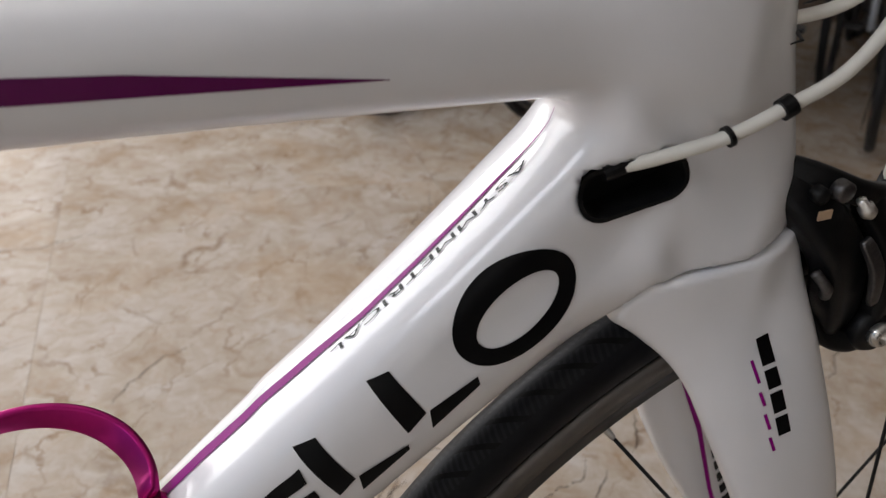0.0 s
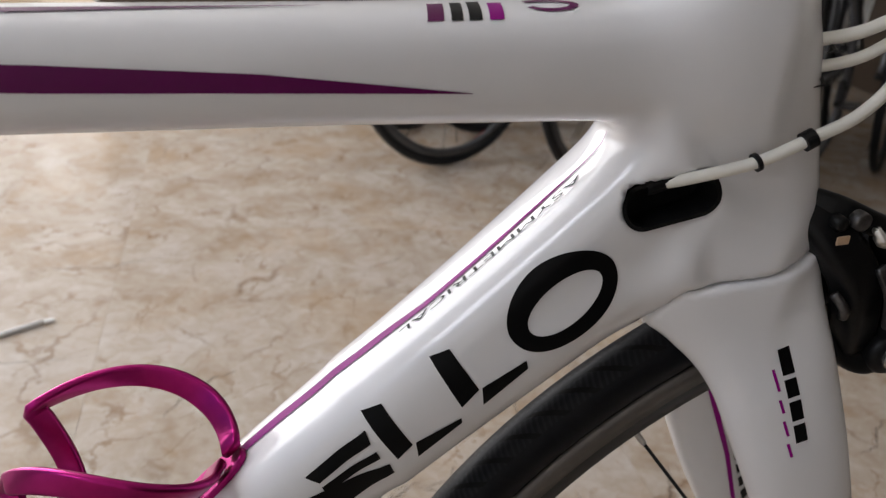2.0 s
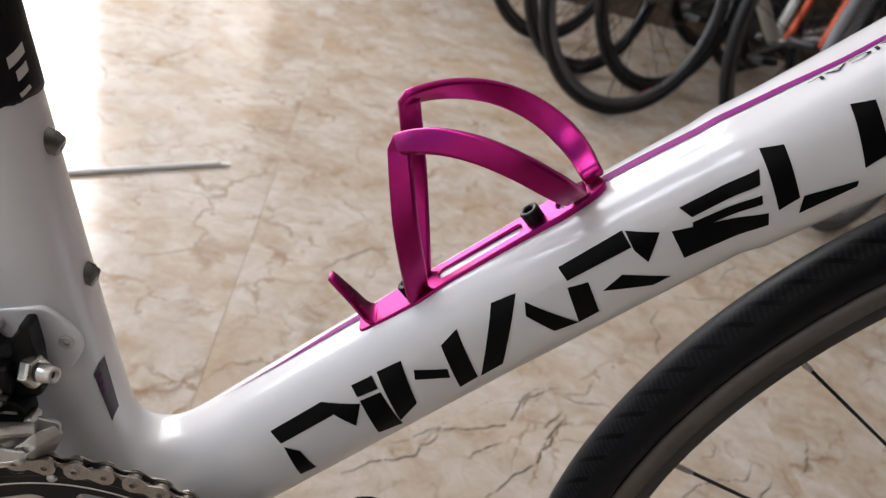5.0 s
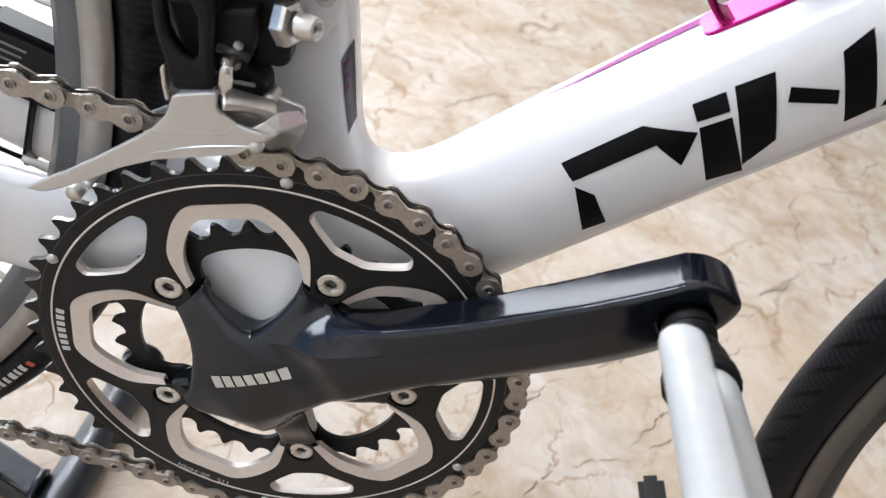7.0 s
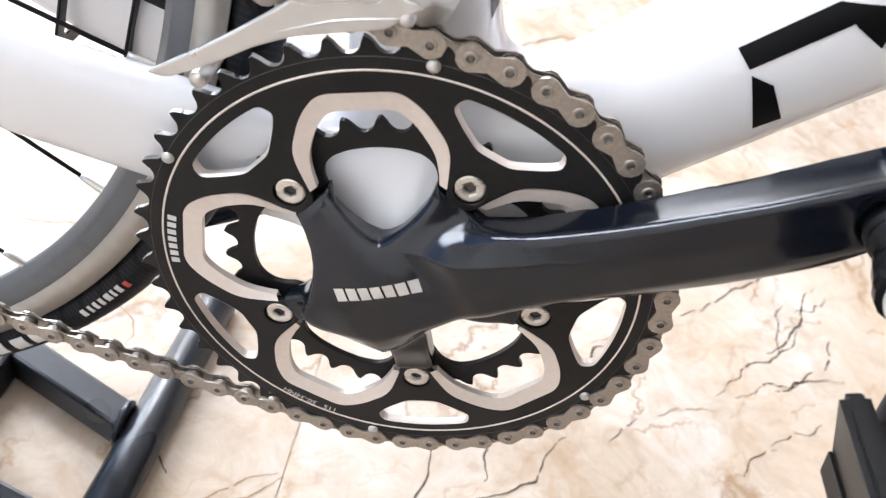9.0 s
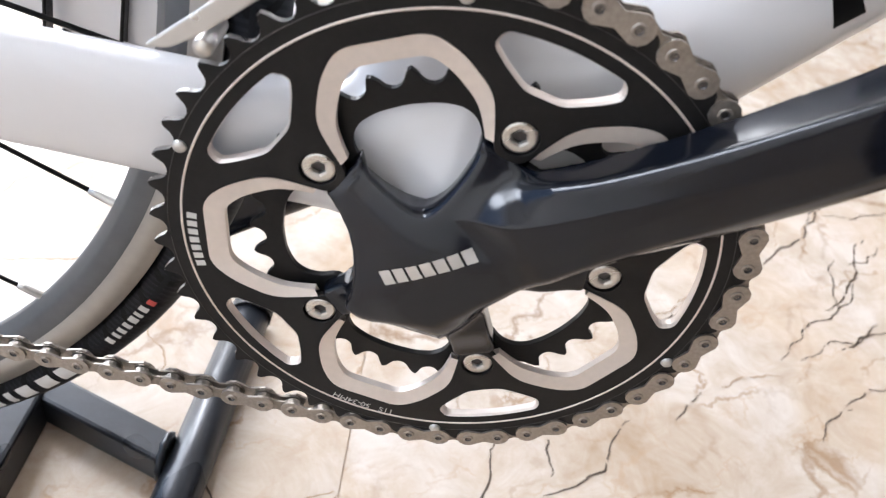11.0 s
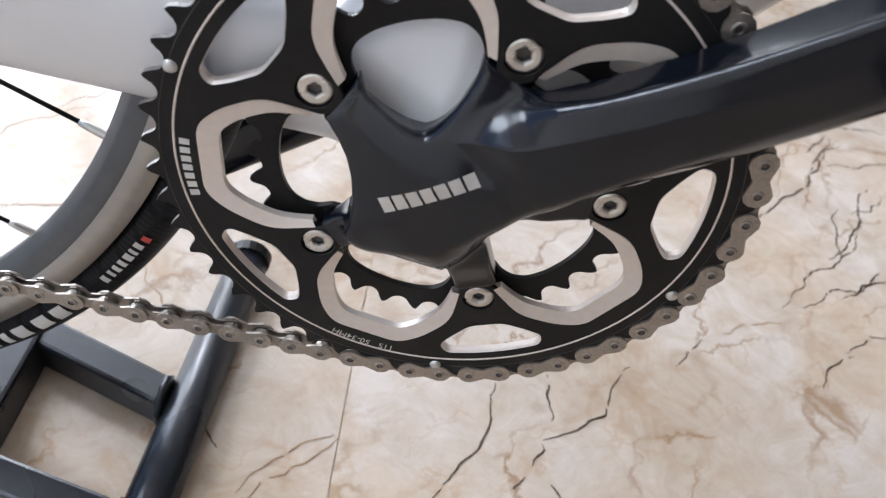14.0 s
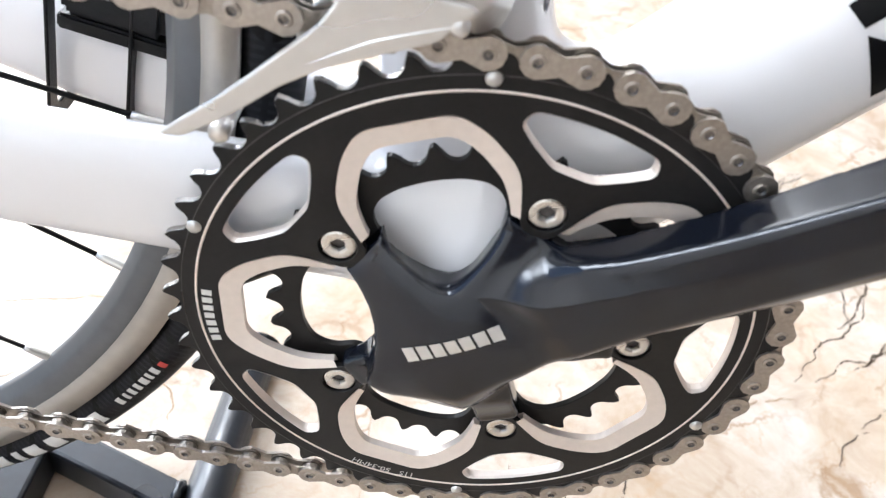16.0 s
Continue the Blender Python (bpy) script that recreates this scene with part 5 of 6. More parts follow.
part("spring_slot", box(0.0085, 0.0012, 0.0014, 0.0003, (-0.0345, -0.0062, 0.3895), Matrix.Rotation(radians(-8), 4, "Y")), SATIN, lower_block)
part("pivot_pin", lathe([(0, -0.005), (0.0016, -0.005), (0.0018, 0.005), (0, 0.005)], 14, "x"), DARKSTEEL, derailleur, smooth=True).location = (-0.0385, -0.0125, 0.4005)
part("stop_screw", box(0.0058, 0.0040, 0.0032, 0.0006, (-0.0385, -0.0125, 0.3968)), SATIN, derailleur)
part("stop_screw", box(0.0030, 0.0030, 0.0026, 0.0005, (-0.0372, -0.0120, 0.4030), Matrix.Rotation(radians(25), 4, "Y")), SATIN, derailleur)
limit_screw = part("limit_screw", lathe([(0, -0.0106), (0.0008, -0.0106), (0.0010, -0.0122), (0.0022, -0.0118), (0.0026, -0.0108), (0.0026, -0.004)], 16, "y"), STEEL, derailleur, smooth=True)
limit_screw.location = (-0.0250, 0.000, 0.3865)
loop = [(-0.0660, 0.4400), (-0.0652, 0.4300), (-0.0640, 0.4180), (-0.0610, 0.4030), (-0.0568, 0.3935), (-0.0535, 0.3842), (-0.0405, 0.3880), (-0.0430, 0.3985), (-0.0445, 0.4160), (-0.0475, 0.4200), (-0.0520, 0.4250), (-0.0550, 0.4290), (-0.0556, 0.4440), (-0.0585, 0.4495), (-0.0630, 0.4485)]
eyelet = [(-0.0600, 0.4220), (-0.0585, 0.4110), (-0.0568, 0.4040), (-0.0515, 0.3978), (-0.0478, 0.3968), (-0.0472, 0.4005), (-0.0487, 0.4110), (-0.0540, 0.4188)]
link = standing_plate("link_arm", loop, -0.0175, 0.0052, NYLON, derailleur, 0.0016, [rounded_polygon(eyelet, 0.002, 3)[::-1]], 0.003)
part("link_hinge", lathe([(0, -0.0075), (0.0020, -0.0075), (0.0024, -0.007), (0.0024, 0.007), (0.0020, 0.0075), (0, 0.0075)], 16, "x"), DARKSTEEL, link, smooth=True).matrix_basis = Matrix.Translation((-0.0468, -0.0005, 0.3862)) @ Matrix.Rotation(radians(-17), 4, "Y")
part("link_pivot", lathe([(0, -0.007), (0.0038, -0.007), (0.0042, -0.006), (0.0042, 0.008), (0, 0.008)], 18, "x"), NYLON, derailleur, smooth=True).location = (-0.0520, -0.0095, 0.4130)
standing_plate("rear_link", [(-0.0600, 0.4490), (-0.0560, 0.4470), (-0.0535, 0.4400), (-0.0475, 0.4200), (-0.0455, 0.4000), (-0.0475, 0.3900), (-0.0550, 0.3905), (-0.0562, 0.3980), (-0.0610, 0.4100), (-0.0620, 0.4380)], -0.0085, 0.0050, NYLON, derailleur, 0.001, (), 0.002)
wire_path = smooth_path([(-0.0690, -0.0190, 0.4385), (-0.0665, -0.0190, 0.4465), (-0.0610, -0.0140, 0.4580), (-0.0530, -0.0040, 0.4760)], 20)
part("cable_end", sweep(wire_path, circle(0.0008, 8)), STEEL, derailleur, smooth=True)
anchor = part("wire_anchor", lathe([(0, -0.0065), (0.0016, -0.0065), (0.0034, -0.0050), (0.0044, 0.0), (0.0040, 0.0030), (0, 0.0030)], 16, "x"), STEEL, derailleur, smooth=True)
anchor.location = (-0.0672, -0.0185, 0.4415)
part("anchor_washer", lathe([(0.0, -0.0008), (0.0040, -0.0008), (0.0040, 0.0008), (0, 0.0008)], 16), STEEL, derailleur).location = (-0.0615, -0.0205, 0.4465)

cage_line = [(-0.0980, 0.3318), (-0.0830, 0.3452), (-0.0740, 0.3538), (-0.0575, 0.3712), (-0.0532, 0.3785), (-0.0520, 0.3865), (-0.0388, 0.3925), (-0.0378, 0.3862), (-0.0305, 0.3830), (-0.0225, 0.3828), (-0.0203, 0.3815), (-0.0255, 0.3765), (-0.0288, 0.3722), (-0.0440, 0.3652), (-0.0550, 0.3600), (-0.0660, 0.3525), (-0.0740, 0.3452), (-0.0830, 0.3378), (-0.0910, 0.3322)]
outer_cage = standing_plate("cage_outer", cage_line, -0.0240, 0.0020, SATIN, derailleur, 0.0007, radius=0.0022, label="satin silver chain guide")
rib = smooth_path([(-0.0600, 0, 0.3600), (-0.0450, 0, 0.3690), (-0.0320, 0, 0.3745), (-0.0240, 0, 0.3775)], 24)
part("cage_rib", sweep(rib, circle(0.0005, 8), scale=[0.2 + 0.8 * math.sin(math.pi * i / 23) for i in range(24)]), SATIN, outer_cage, smooth=True).location.y = -0.0010
standing_plate("cage_inner", [(-0.0660, 0.3640), (-0.0500, 0.3780), (-0.0250, 0.3880), (-0.0130, 0.3870), (-0.0130, 0.3790), (-0.0200, 0.3710), (-0.0400, 0.3640), (-0.0640, 0.3530)], -0.0080, 0.0020, SATIN, derailleur, 0.0006, radius=0.003)
# the cast front of the cage, a faceted wedge
casting = bmesh.new()
for x, y, z in ((-30, -23.5, 379), (-23.5, -20, 384.5), (-20.5, -16, 387), (-15, -10, 386.3), (-11, -10, 383.3), (-12, -12.5, 378.6), (-14, -11.5, 371.5), (-20, -18.5, 373), (-22, -23, 378.2), (-18, -20.5, 382.4), (-30, -21, 378.4), (-20, -9, 378)):
    casting.verts.new((0.001 * x, 0.001 * y, 0.001 * z))
bmesh.ops.convex_hull(casting, input=casting.verts)
bmesh.ops.bevel(casting, geom=casting.edges, offset=0.0005, segments=2, profile=0.5, affect="EDGES", clamp_overlap=True)
part("cage_nose", casting, STEEL, derailleur, "polished faceted steel nose")
part("nose_rivet", lathe([(0, -0.0014), (0.0018, -0.0014), (0.0025, -0.0006), (0.0026, 0.003)], 16), SATIN, derailleur, smooth=True).location = (-0.0242, -0.0238, 0.3768)
bridge = smooth_path([(-0.0375, -0.0222, 0.3890), (-0.0330, -0.0200, 0.3888), (-0.0270, -0.0165, 0.3874), (-0.0215, -0.0140, 0.3858)], 12)
part("cage_bridge", sweep(bridge, rounded(0.0036, 0.0014, 0.0008, 2), ups=[(0.2, -0.2, 1)] * 12, scale=[1.15 - 0.035 * i for i in range(12)]), STEEL, derailleur, smooth=True)
part("tab_top", box(0.0130, 0.0075, 0.0018, 0.0008, (-0.0452, -0.0205, 0.3872), Matrix.Rotation(radians(-19), 4, "Y")), SATIN, derailleur)
for ear in ([(-0.0396, 0.3990), (-0.0382, 0.4027), (-0.0360, 0.4008), (-0.0350, 0.3935), (-0.0375, 0.3895), (-0.0392, 0.3905)], [(-0.0574, 0.3925), (-0.0560, 0.3948), (-0.0549, 0.3875), (-0.0532, 0.3830), (-0.0545, 0.3815), (-0.0560, 0.3865)]):
    standing_plate("hinge_ear", ear, -0.0215, 0.0016, STEEL, derailleur, 0.0005, radius=0.0010)
part("cage_pivot", lathe([(0, -0.0014), (0.0010, -0.0014), (0.0015, -0.0008), (0.0016, 0.006), (0, 0.006)], 14), STEEL, derailleur, smooth=True).location = (-0.0376, -0.0220, 0.3995)
tail = part("cage_spacer", lathe([(0, -0.0225), (0.0026, -0.0225), (0.0030, -0.0215), (0.0030, -0.006), (0, -0.006)], 16), STEEL, derailleur, smooth=True)
tail.location = (-0.0822, 0, 0.3330)

GUNMETAL = material("dark_steel_bolt", (0.22, 0.215, 0.2), 0.3, metal=0.9, vary=0.2, scale=200)
# bottle bosses on the seat tube, the band above them
for x, z in ((-0.0335, 0.5014), (-0.0170, 0.4395)):
    m = Matrix.Translation((x, 0.0, z)) @ Matrix.Rotation(radians(16), 4, "Y")
    boss = part("boss_bolt", lathe([(0, 0.0022), (0.0017, 0.0022), (0.0020, 0.0042), (0.0036, 0.0042), (0.0045, 0.0034), (0.0048, 0.0016), (0.0054, 0.0012), (0.0055, -0.006)], 20, "x"), GUNMETAL, bike, "steel bottle boss bolt", True)
    boss.matrix_basis = m


def band_field(x, y, z):
    along = -0.29 * (x + 0.038) + 0.957 * (z - 0.5222)
    ahead = 0.964 * (x - 0.003) + 0.266 * (z - 0.268)
    return np.maximum(np.maximum(frame_field(x, y, z) - 0.0008, 0.0105 - ahead), np.maximum(-along, along - 0.040))


v, q = surface_net(band_field, (-0.125, -0.034, 0.490), (-0.020, 0.034, 0.585), 0.0021)
label = mesh_object("shop_label", v, q, NYLON, bike, True, "black shop label on the front of the seat tube")
for x0, z0, x1, z1, tall in ((-0.0425, 0.5345, -0.0335, 0.5385, 0.0040), (-0.0385, 0.5295, -0.0325, 0.5320, 0.0038), (-0.0375, 0.5235, -0.0318, 0.5258, 0.0016)):
    pts, faces = strip_grid([(x0, z0), (x1, z1)], [(x0 - 0.001, z0 + tall), (x1 - 0.001, z1 + tall)], 6, 3)
    start = np.stack([pts[:, 0] + 0.06, np.full(len(pts), -0.095), pts[:, 1]], 1)
    mesh_object("label_bar", drop(band_field, start, (-0.06, 0.08, 0), 0.14, 0.0005), faces, GREYMARK, label)


# ---- bottle cage, as a part bolted on the down tube ----
def tube_point(s, n, y=0.0):
    return Vector((DT[0][0] + s * ux - n * uz, y, DT[0][1] + s * uz + n * ux))


UPWARD = Vector((-uz, 0, ux))
ALONG = Vector((ux, 0, uz))
base_line = [(0.206, 0.008), (0.222, 0.0095), (0.240, 0.0105), (0.256, 0.0085), (0.300, 0.0085), (0.315, 0.0092), (0.328, 0.0080), (0.337, 0.0040)]
outline = [(s, w) for s, w in base_line] + [(s, -w) for s, w in reversed(base_line)]
hole_long = rounded_polygon([(0.252, 0.0032), (0.296, 0.0032), (0.296, -0.0032), (0.252, -0.0032)], 0.003, 3)
hole_tip = rounded_polygon([(0.314, 0.0040), (0.327, 0.0040), (0.327, -0.0040), (0.314, -0.0040)], 0.004, 3)
base_bm = plate(rounded_polygon(outline, 0.004, 3), [hole_long[::-1], hole_tip[::-1]], 0.0032, 0.0008)
BASE_N = 0.0290
base_m = Matrix.Translation(tube_point(0, BASE_N)) @ Matrix((((ALONG.x, UPWARD.x, 0, 0)), (0, 0, 1, 0), (ALONG.z, UPWARD.z, 0, 0), (0, 0, 0, 1)))
bottle_cage = part("bottle_cage", base_bm, CAGE, bike, "anodised magenta aluminium bottle cage")
bottle_cage.matrix_basis = base_m
back = base_m.inverted()


# side: start and end angle, start along the tube, run, bend, first and last radius, sideways pull, height of the middle
SHAPES = {-1: (-72.3, 60.2, 0.3243, 0.0472, 2.18, 0.0404, 0.0240, 0.0041, 0.0752), 1: (-76.4, 50.7, 0.3335, 0.0501, 2.43, 0.0358, 0.0389, 0.0055, 0.0688)}


def band(side, a0, a1, s0, run, bend, r0, r1, pull, mid, w0, w1, n=40):
    """Places, outward ways and widths of a flat band that curls round the bottle's place."""
    out = []
    for i in range(n):
        k = i / (n - 1)
        a, r = radians(a0 + (a1 - a0) * k), r0 + (r1 - r0) * k
        place = back @ tube_point(s0 - run * k**bend, mid + r * math.sin(a), side * r * math.cos(a) + pull(k))
        out.append((place, back.to_3x3() @ (side * math.cos(a) * Vector((0, 1, 0)) + math.sin(a) * UPWARD), w0 + (w1 - w0) * k))
    return out


# places down each strut: along the tube, above it, sideways
STRUTS = {-1: ((0.2706, 0.085, -0.014), (0.2616, 0.070, -0.017), (0.2534, 0.055, -0.015), (0.2464, 0.042, -0.010), (0.2403, 0.0305, -0.006)), 1: ((0.2768, 0.088, 0.033), (0.2662, 0.070, 0.033), (0.2569, 0.055, 0.026), (0.2487, 0.042, 0.016), (0.2415, 0.0305, 0.007))}
for side, (a0, a1, s0, run, bend, r0, r1, shift, mid) in SHAPES.items():
    curl = band(side, a0, a1, s0, run, bend, r0, r1, lambda k: shift * k, mid, 1.0, 0.80)
    curl = [(p, up, w * (0.80 + 0.20 * min(1.0, i / 11))) for i, (p, up, w) in enumerate(curl)]
    knots = [back.inverted() @ curl[-1][0]] + [tube_point(*k) for k in STRUTS[side]]
    turn = [radians(a1 + (-80 - a1) * i / 29) for i in range(30)]
    leg = [(back @ p, back.to_3x3() @ (side * math.cos(a) * Vector((0, 1, 0)) + math.sin(a) * UPWARD), 0.8 + 0.004 * i) for i, (p, a) in enumerate(zip(smooth_path([tuple(p) for p in knots], 30), turn))]
    foot = [(back @ tube_point(s0 + 0.0005, 0.0335, side * 0.0010), back.to_3x3() @ -UPWARD, 0.72)]
    line = foot + curl + leg[1:]
    part("side_band", sweep([q[0] for q in line], rounded(0.0064, 0.0020, 0.0017, 4), [q[1] for q in line], [(q[2], 1) for q in line]), CAGE, bottle_cage, smooth=True)
hook_path = smooth_path([back @ tube_point(s, n) for s, n in ((0.226, 0.0290), (0.217, 0.0292), (0.2130, 0.0330), (0.2125, 0.0430), (0.2115, 0.0590))], 24)
part("foot_hook", sweep(hook_path, rounded(0.0075, 0.0013, 0.001, 2), [back.to_3x3() @ Vector((0.5, 0, 0.4))] * 24, [(1.15 - 0.75 * (i / 23) ** 2, 1) for i in range(24)]), CAGE, bottle_cage, smooth=True)
for s in (0.2370, 0.3030):
    bolt = part("cage_bolt", plate(circle(0.0046, 20), [circle(0.0022, 6)[::-1]], 0.0070, 0.0009), NYLON, bottle_cage, "black socket bolt")
    bolt.matrix_basis = Matrix.Translation((s, 0.0040, 0))
    part("bolt_well", lathe([(0, 0.0), (0.0021, 0.0), (0.0021, 0.0005)], 6), DARKSTEEL, bolt)

# ---- pedal ----
PEDAL = CRANK_M @ Vector((EYE_X, 0, EYE_Z))
axle = part("pedal", lathe([(0, -0.066), (0.0078, -0.066), (0.0078, -0.0745), (0.0086, -0.0750), (0.0086, -0.0765), (0.0074, -0.0770), (0.0074, -0.0785), (0.0086, -0.0790), (0.0086, -0.0805), (0.0074, -0.0810), (0.0074, -0.0850), (0, -0.0850)], 28), NYLON, bike, "off-white and black clipless pedal", True)
axle.location = (PEDAL.x, 0, PEDAL.z)


def pedal_field(x, y, z):
    o = -y
    r = np.sqrt(x * x + z * z)
    barrel = blend_in(r - (0.0104 + 0.016 * np.clip(o - 0.1, 0, 0.08)), 0.1005 - o)
    rail = blend_in(np.sqrt((x + 0.0315) ** 2 + (z - 0.0365) ** 2) - 0.0046 - 0.014 * np.clip(o - 0.122, 0, 0.06), 0.1240 - o, 0.006)
    s, w, long = segment(((0.0, 0.0), (-0.0315, 0.0365)), x, z)
    t = np.clip(s / long, 0, 1)
    web = np.maximum(np.maximum(-s, s - long), np.abs(w + 0.0020) - 0.0028)
    web = blend_in(web, 0.1100 + 0.017 * t - o, 0.006)
    return np.maximum(blend(blend(barrel, rail, 0.004), web, 0.007), o - 0.186)


def blend_in(a, b, k=0.004):
    """Smooth overlap of two distance fields."""
    return -blend(-a, -b, k)


v, q = surface_net(pedal_field, (-0.055, -0.192, -0.03), (0.03, -0.09, 0.058), 0.0016)
mesh_object("pedal_body", v, q, RESIN, axle, True, "scuffed off-white resin body")
part("pedal_collar", lathe([(0.0070, -0.0850), (0.0086, -0.0858), (0.0088, -0.0885), (0.0078, -0.0890), (0.0078, -0.0900), (0.0100, -0.0905), (0.0108, -0.0950), (0.0118, -0.0980), (0.0120, -0.1015), (0.0070, -0.1020)], 18), NYLON, axle)
clip = part("cleat_clip", box(0.026, 0.050, 0.016, 0.003, (0.018, -0.138, -0.053), Matrix.Rotation(radians(-20), 4, "Y")), NYLON, axle, "black spring clip")
part("clip_plate", box(0.008, 0.052, 0.030, 0.002, (0.003, -0.140, -0.041), Matrix.Rotation(radians(-30), 4, "Y")), NYLON, clip)

# ---- cables, headset and front brake ----

def housing(name, points, r, mat, parent, label=""):
    return part(name, sweep(smooth_path(points, 40), circle(r, 12)), mat, parent, label, True)


main = housing("cable_housing", [(0.3430, -0.0250, 0.6805), (0.3520, -0.0300, 0.6850), (0.3722, -0.0360, 0.6941), (0.3885, -0.0391, 0.7046), (0.4060, -0.0400, 0.7155), (0.4195, -0.0385, 0.7330), (0.4250, -0.0350, 0.7560), (0.4230, -0.0300, 0.7900), (0.4150, -0.0300, 0.8300)], 0.0024, HOUSING, bike, "off-white cable housing")
part("ferrule", lathe([(0, -0.006), (0.0028, -0.006), (0.0031, -0.004), (0.0031, 0.004), (0.0026, 0.006), (0, 0.006)], 14, "x"), NYLON, main).matrix_basis = Matrix.Translation((0.3425, -0.0248, 0.6803)) @ Matrix.Rotation(radians(-22), 4, "Y")
part("ring_stop", lathe([(0.0024, -0.0008), (0.0036, -0.0008), (0.0036, 0.0008), (0.0024, 0.0008)], 16, "x", closed=True), NYLON, main).matrix_basis = Matrix.Translation((0.3722, -0.0360, 0.6941)) @ Matrix.Rotation(radians(-28), 4, "Y")
part("ring_stop", lathe([(0.0023, -0.0022), (0.0037, -0.0022), (0.0037, 0.0022), (0.0023, 0.0022)], 16, "x", closed=True), NYLON, main).matrix_basis = Matrix.Translation((0.3885, -0.0391, 0.7046)) @ Matrix.Rotation(radians(-32), 4, "Y")
housing("cable_housing", [(0.3900, -0.0060, 0.7330), (0.3990, -0.0150, 0.7360), (0.4140, -0.0240, 0.7440), (0.4300, -0.0270, 0.7600), (0.4330, -0.0260, 0.8000), (0.4250, -0.026, 0.8400)], 0.0025, HOUSING, bike, "off-white cable housing")
housing("cable_housing", [(0.3920, 0.0000, 0.7220), (0.4020, -0.0150, 0.7260), (0.4180, -0.0230, 0.7350), (0.4310, -0.0230, 0.7520), (0.4350, -0.020, 0.8000), (0.4300, -0.02, 0.8400)], 0.0023, HOUSING, bike, "off-white cable housing")
housing("cable_housing", [(0.4700, -0.0180, 0.6600), (0.4640, -0.0200, 0.6830), (0.4500, -0.0200, 0.7150), (0.4380, -0.0180, 0.7500), (0.4360, -0.0120, 0.8000), (0.4300, -0.0120, 0.8400)], 0.0025, HOUSING, bike, "off-white brake cable housing")
for z in (0.7350, 0.7225):
    part("zip_tail", sweep([Vector((0.4030, -0.0180, z)), Vector((0.3985, -0.0262, z - 0.0006)), Vector((0.3935, -0.0272, z - 0.0016))], rounded(0.0008, 0.0003, 0.0002, 1), scale=[1, 0.9, 0.4]), NYLON, frame_body)

headset = part("headset_cap", lathe([(0.012, 0.7515), (0.0268, 0.7515), (0.0275, 0.7545), (0.0255, 0.7600), (0.0190, 0.7640), (0.0180, 0.7900), (0.0145, 0.7910), (0.0145, 0.86)], 40, "z"), NYLON, bike, "black headset cap and spacers", True)
headset.matrix_basis = Matrix.Translation((0.3665, 0, 0.7530)) @ Matrix.Rotation(radians(-18.7), 4, "Y") @ Matrix.Translation((0, 0, -0.7515))
part("headset_ring", lathe([(0.0182, 0.7660), (0.0200, 0.7665), (0.0200, 0.7700), (0.0182, 0.7705)], 32, "z"), material("teal_anodised_ring", (0.05, 0.26, 0.36), 0.35, metal=0.5), headset, smooth=True)
part("stem", sweep(smooth_path([(0.0, 0, 0.815), (0.03, 0, 0.820), (0.085, 0, 0.832)], 8), rounded(0.014, 0.016, 0.008, 4)), NYLON, headset, smooth=True)
handlebar = part("handlebar", sweep(smooth_path([(0.49, -0.20, 0.76), (0.55, -0.205, 0.80), (0.53, -0.20, 0.875), (0.455, -0.19, 0.895), (0.43, -0.10, 0.892), (0.43, 0.0, 0.890), (0.43, 0.10, 0.892), (0.455, 0.19, 0.895), (0.53, 0.20, 0.875), (0.55, 0.205, 0.80), (0.49, 0.20, 0.76)], 64), circle(0.0155, 12)), NYLON, bike, "black taped drop handlebar", True)
seat_post = part("seat_post", sweep([Vector((-0.122, 0, 0.72)), Vector((-0.165, 0, 0.875))], rounded(0.012, 0.016, 0.009, 4), ups=[(1, 0, 0)] * 2), NYLON, bike, "black aero seat post", True)
v, q = surface_net(lambda x, y, z: tube(x, y, z, ((-0.29, 0.888), (-0.03, 0.885)), [(0, 0.014), (1, 0.012)], [(0, 0.068), (0.35, 0.050), (0.6, 0.022), (1, 0.018)], 2.4), (-0.33, -0.085, 0.86), (0.0, 0.085, 0.915), 0.004)
mesh_object("saddle", v, q, NYLON, bike, True, "slim black saddle")

def limb(points, w, h, n=16):
    path = smooth_path(points, n)
    return sweep(path, rounded(w, h, min(w, h) * 0.6, 4), ups=[(0.2, -1, 0.1)] * n, scale=[1 - 0.25 * abs(2 * i / (n - 1) - 1) ** 4 for i in range(n)])


brake = part("front_brake", limb([(0.4150, -0.020, 0.6690), (0.4270, -0.029, 0.6580), (0.4410, -0.032, 0.6420), (0.4490, -0.031, 0.6240), (0.4550, -0.029, 0.6080)], 0.0098, 0.0078, 20), NYLON, bike, "black dual-pivot front brake caliper", True)
part("brake_arm", limb([(0.4080, -0.010, 0.6735), (0.4220, -0.024, 0.6735), (0.4400, -0.030, 0.6680), (0.4560, -0.028, 0.6640), (0.4720, -0.024, 0.6620)], 0.0050, 0.0046), NYLON, brake, smooth=True)
part("brake_arm", limb([(0.4470, -0.030, 0.6640), (0.4600, -0.034, 0.6480), (0.4670, -0.036, 0.6280), (0.4670, -0.036, 0.6100)], 0.0068, 0.0055), NYLON, brake, smooth=True)
part("brake_arm", limb([(0.4440, -0.026, 0.6130), (0.4520, -0.030, 0.6030), (0.4620, -0.033, 0.6010), (0.4690, -0.034, 0.6060)], 0.0050, 0.0055), NYLON, brake, smooth=True)
part("brake_arm", limb([(0.4170, 0.020, 0.6740), (0.4360, 0.030, 0.6480), (0.4500, 0.032, 0.6240), (0.4600, 0.030, 0.6060)], 0.0120, 0.0095), NYLON, brake, smooth=True)
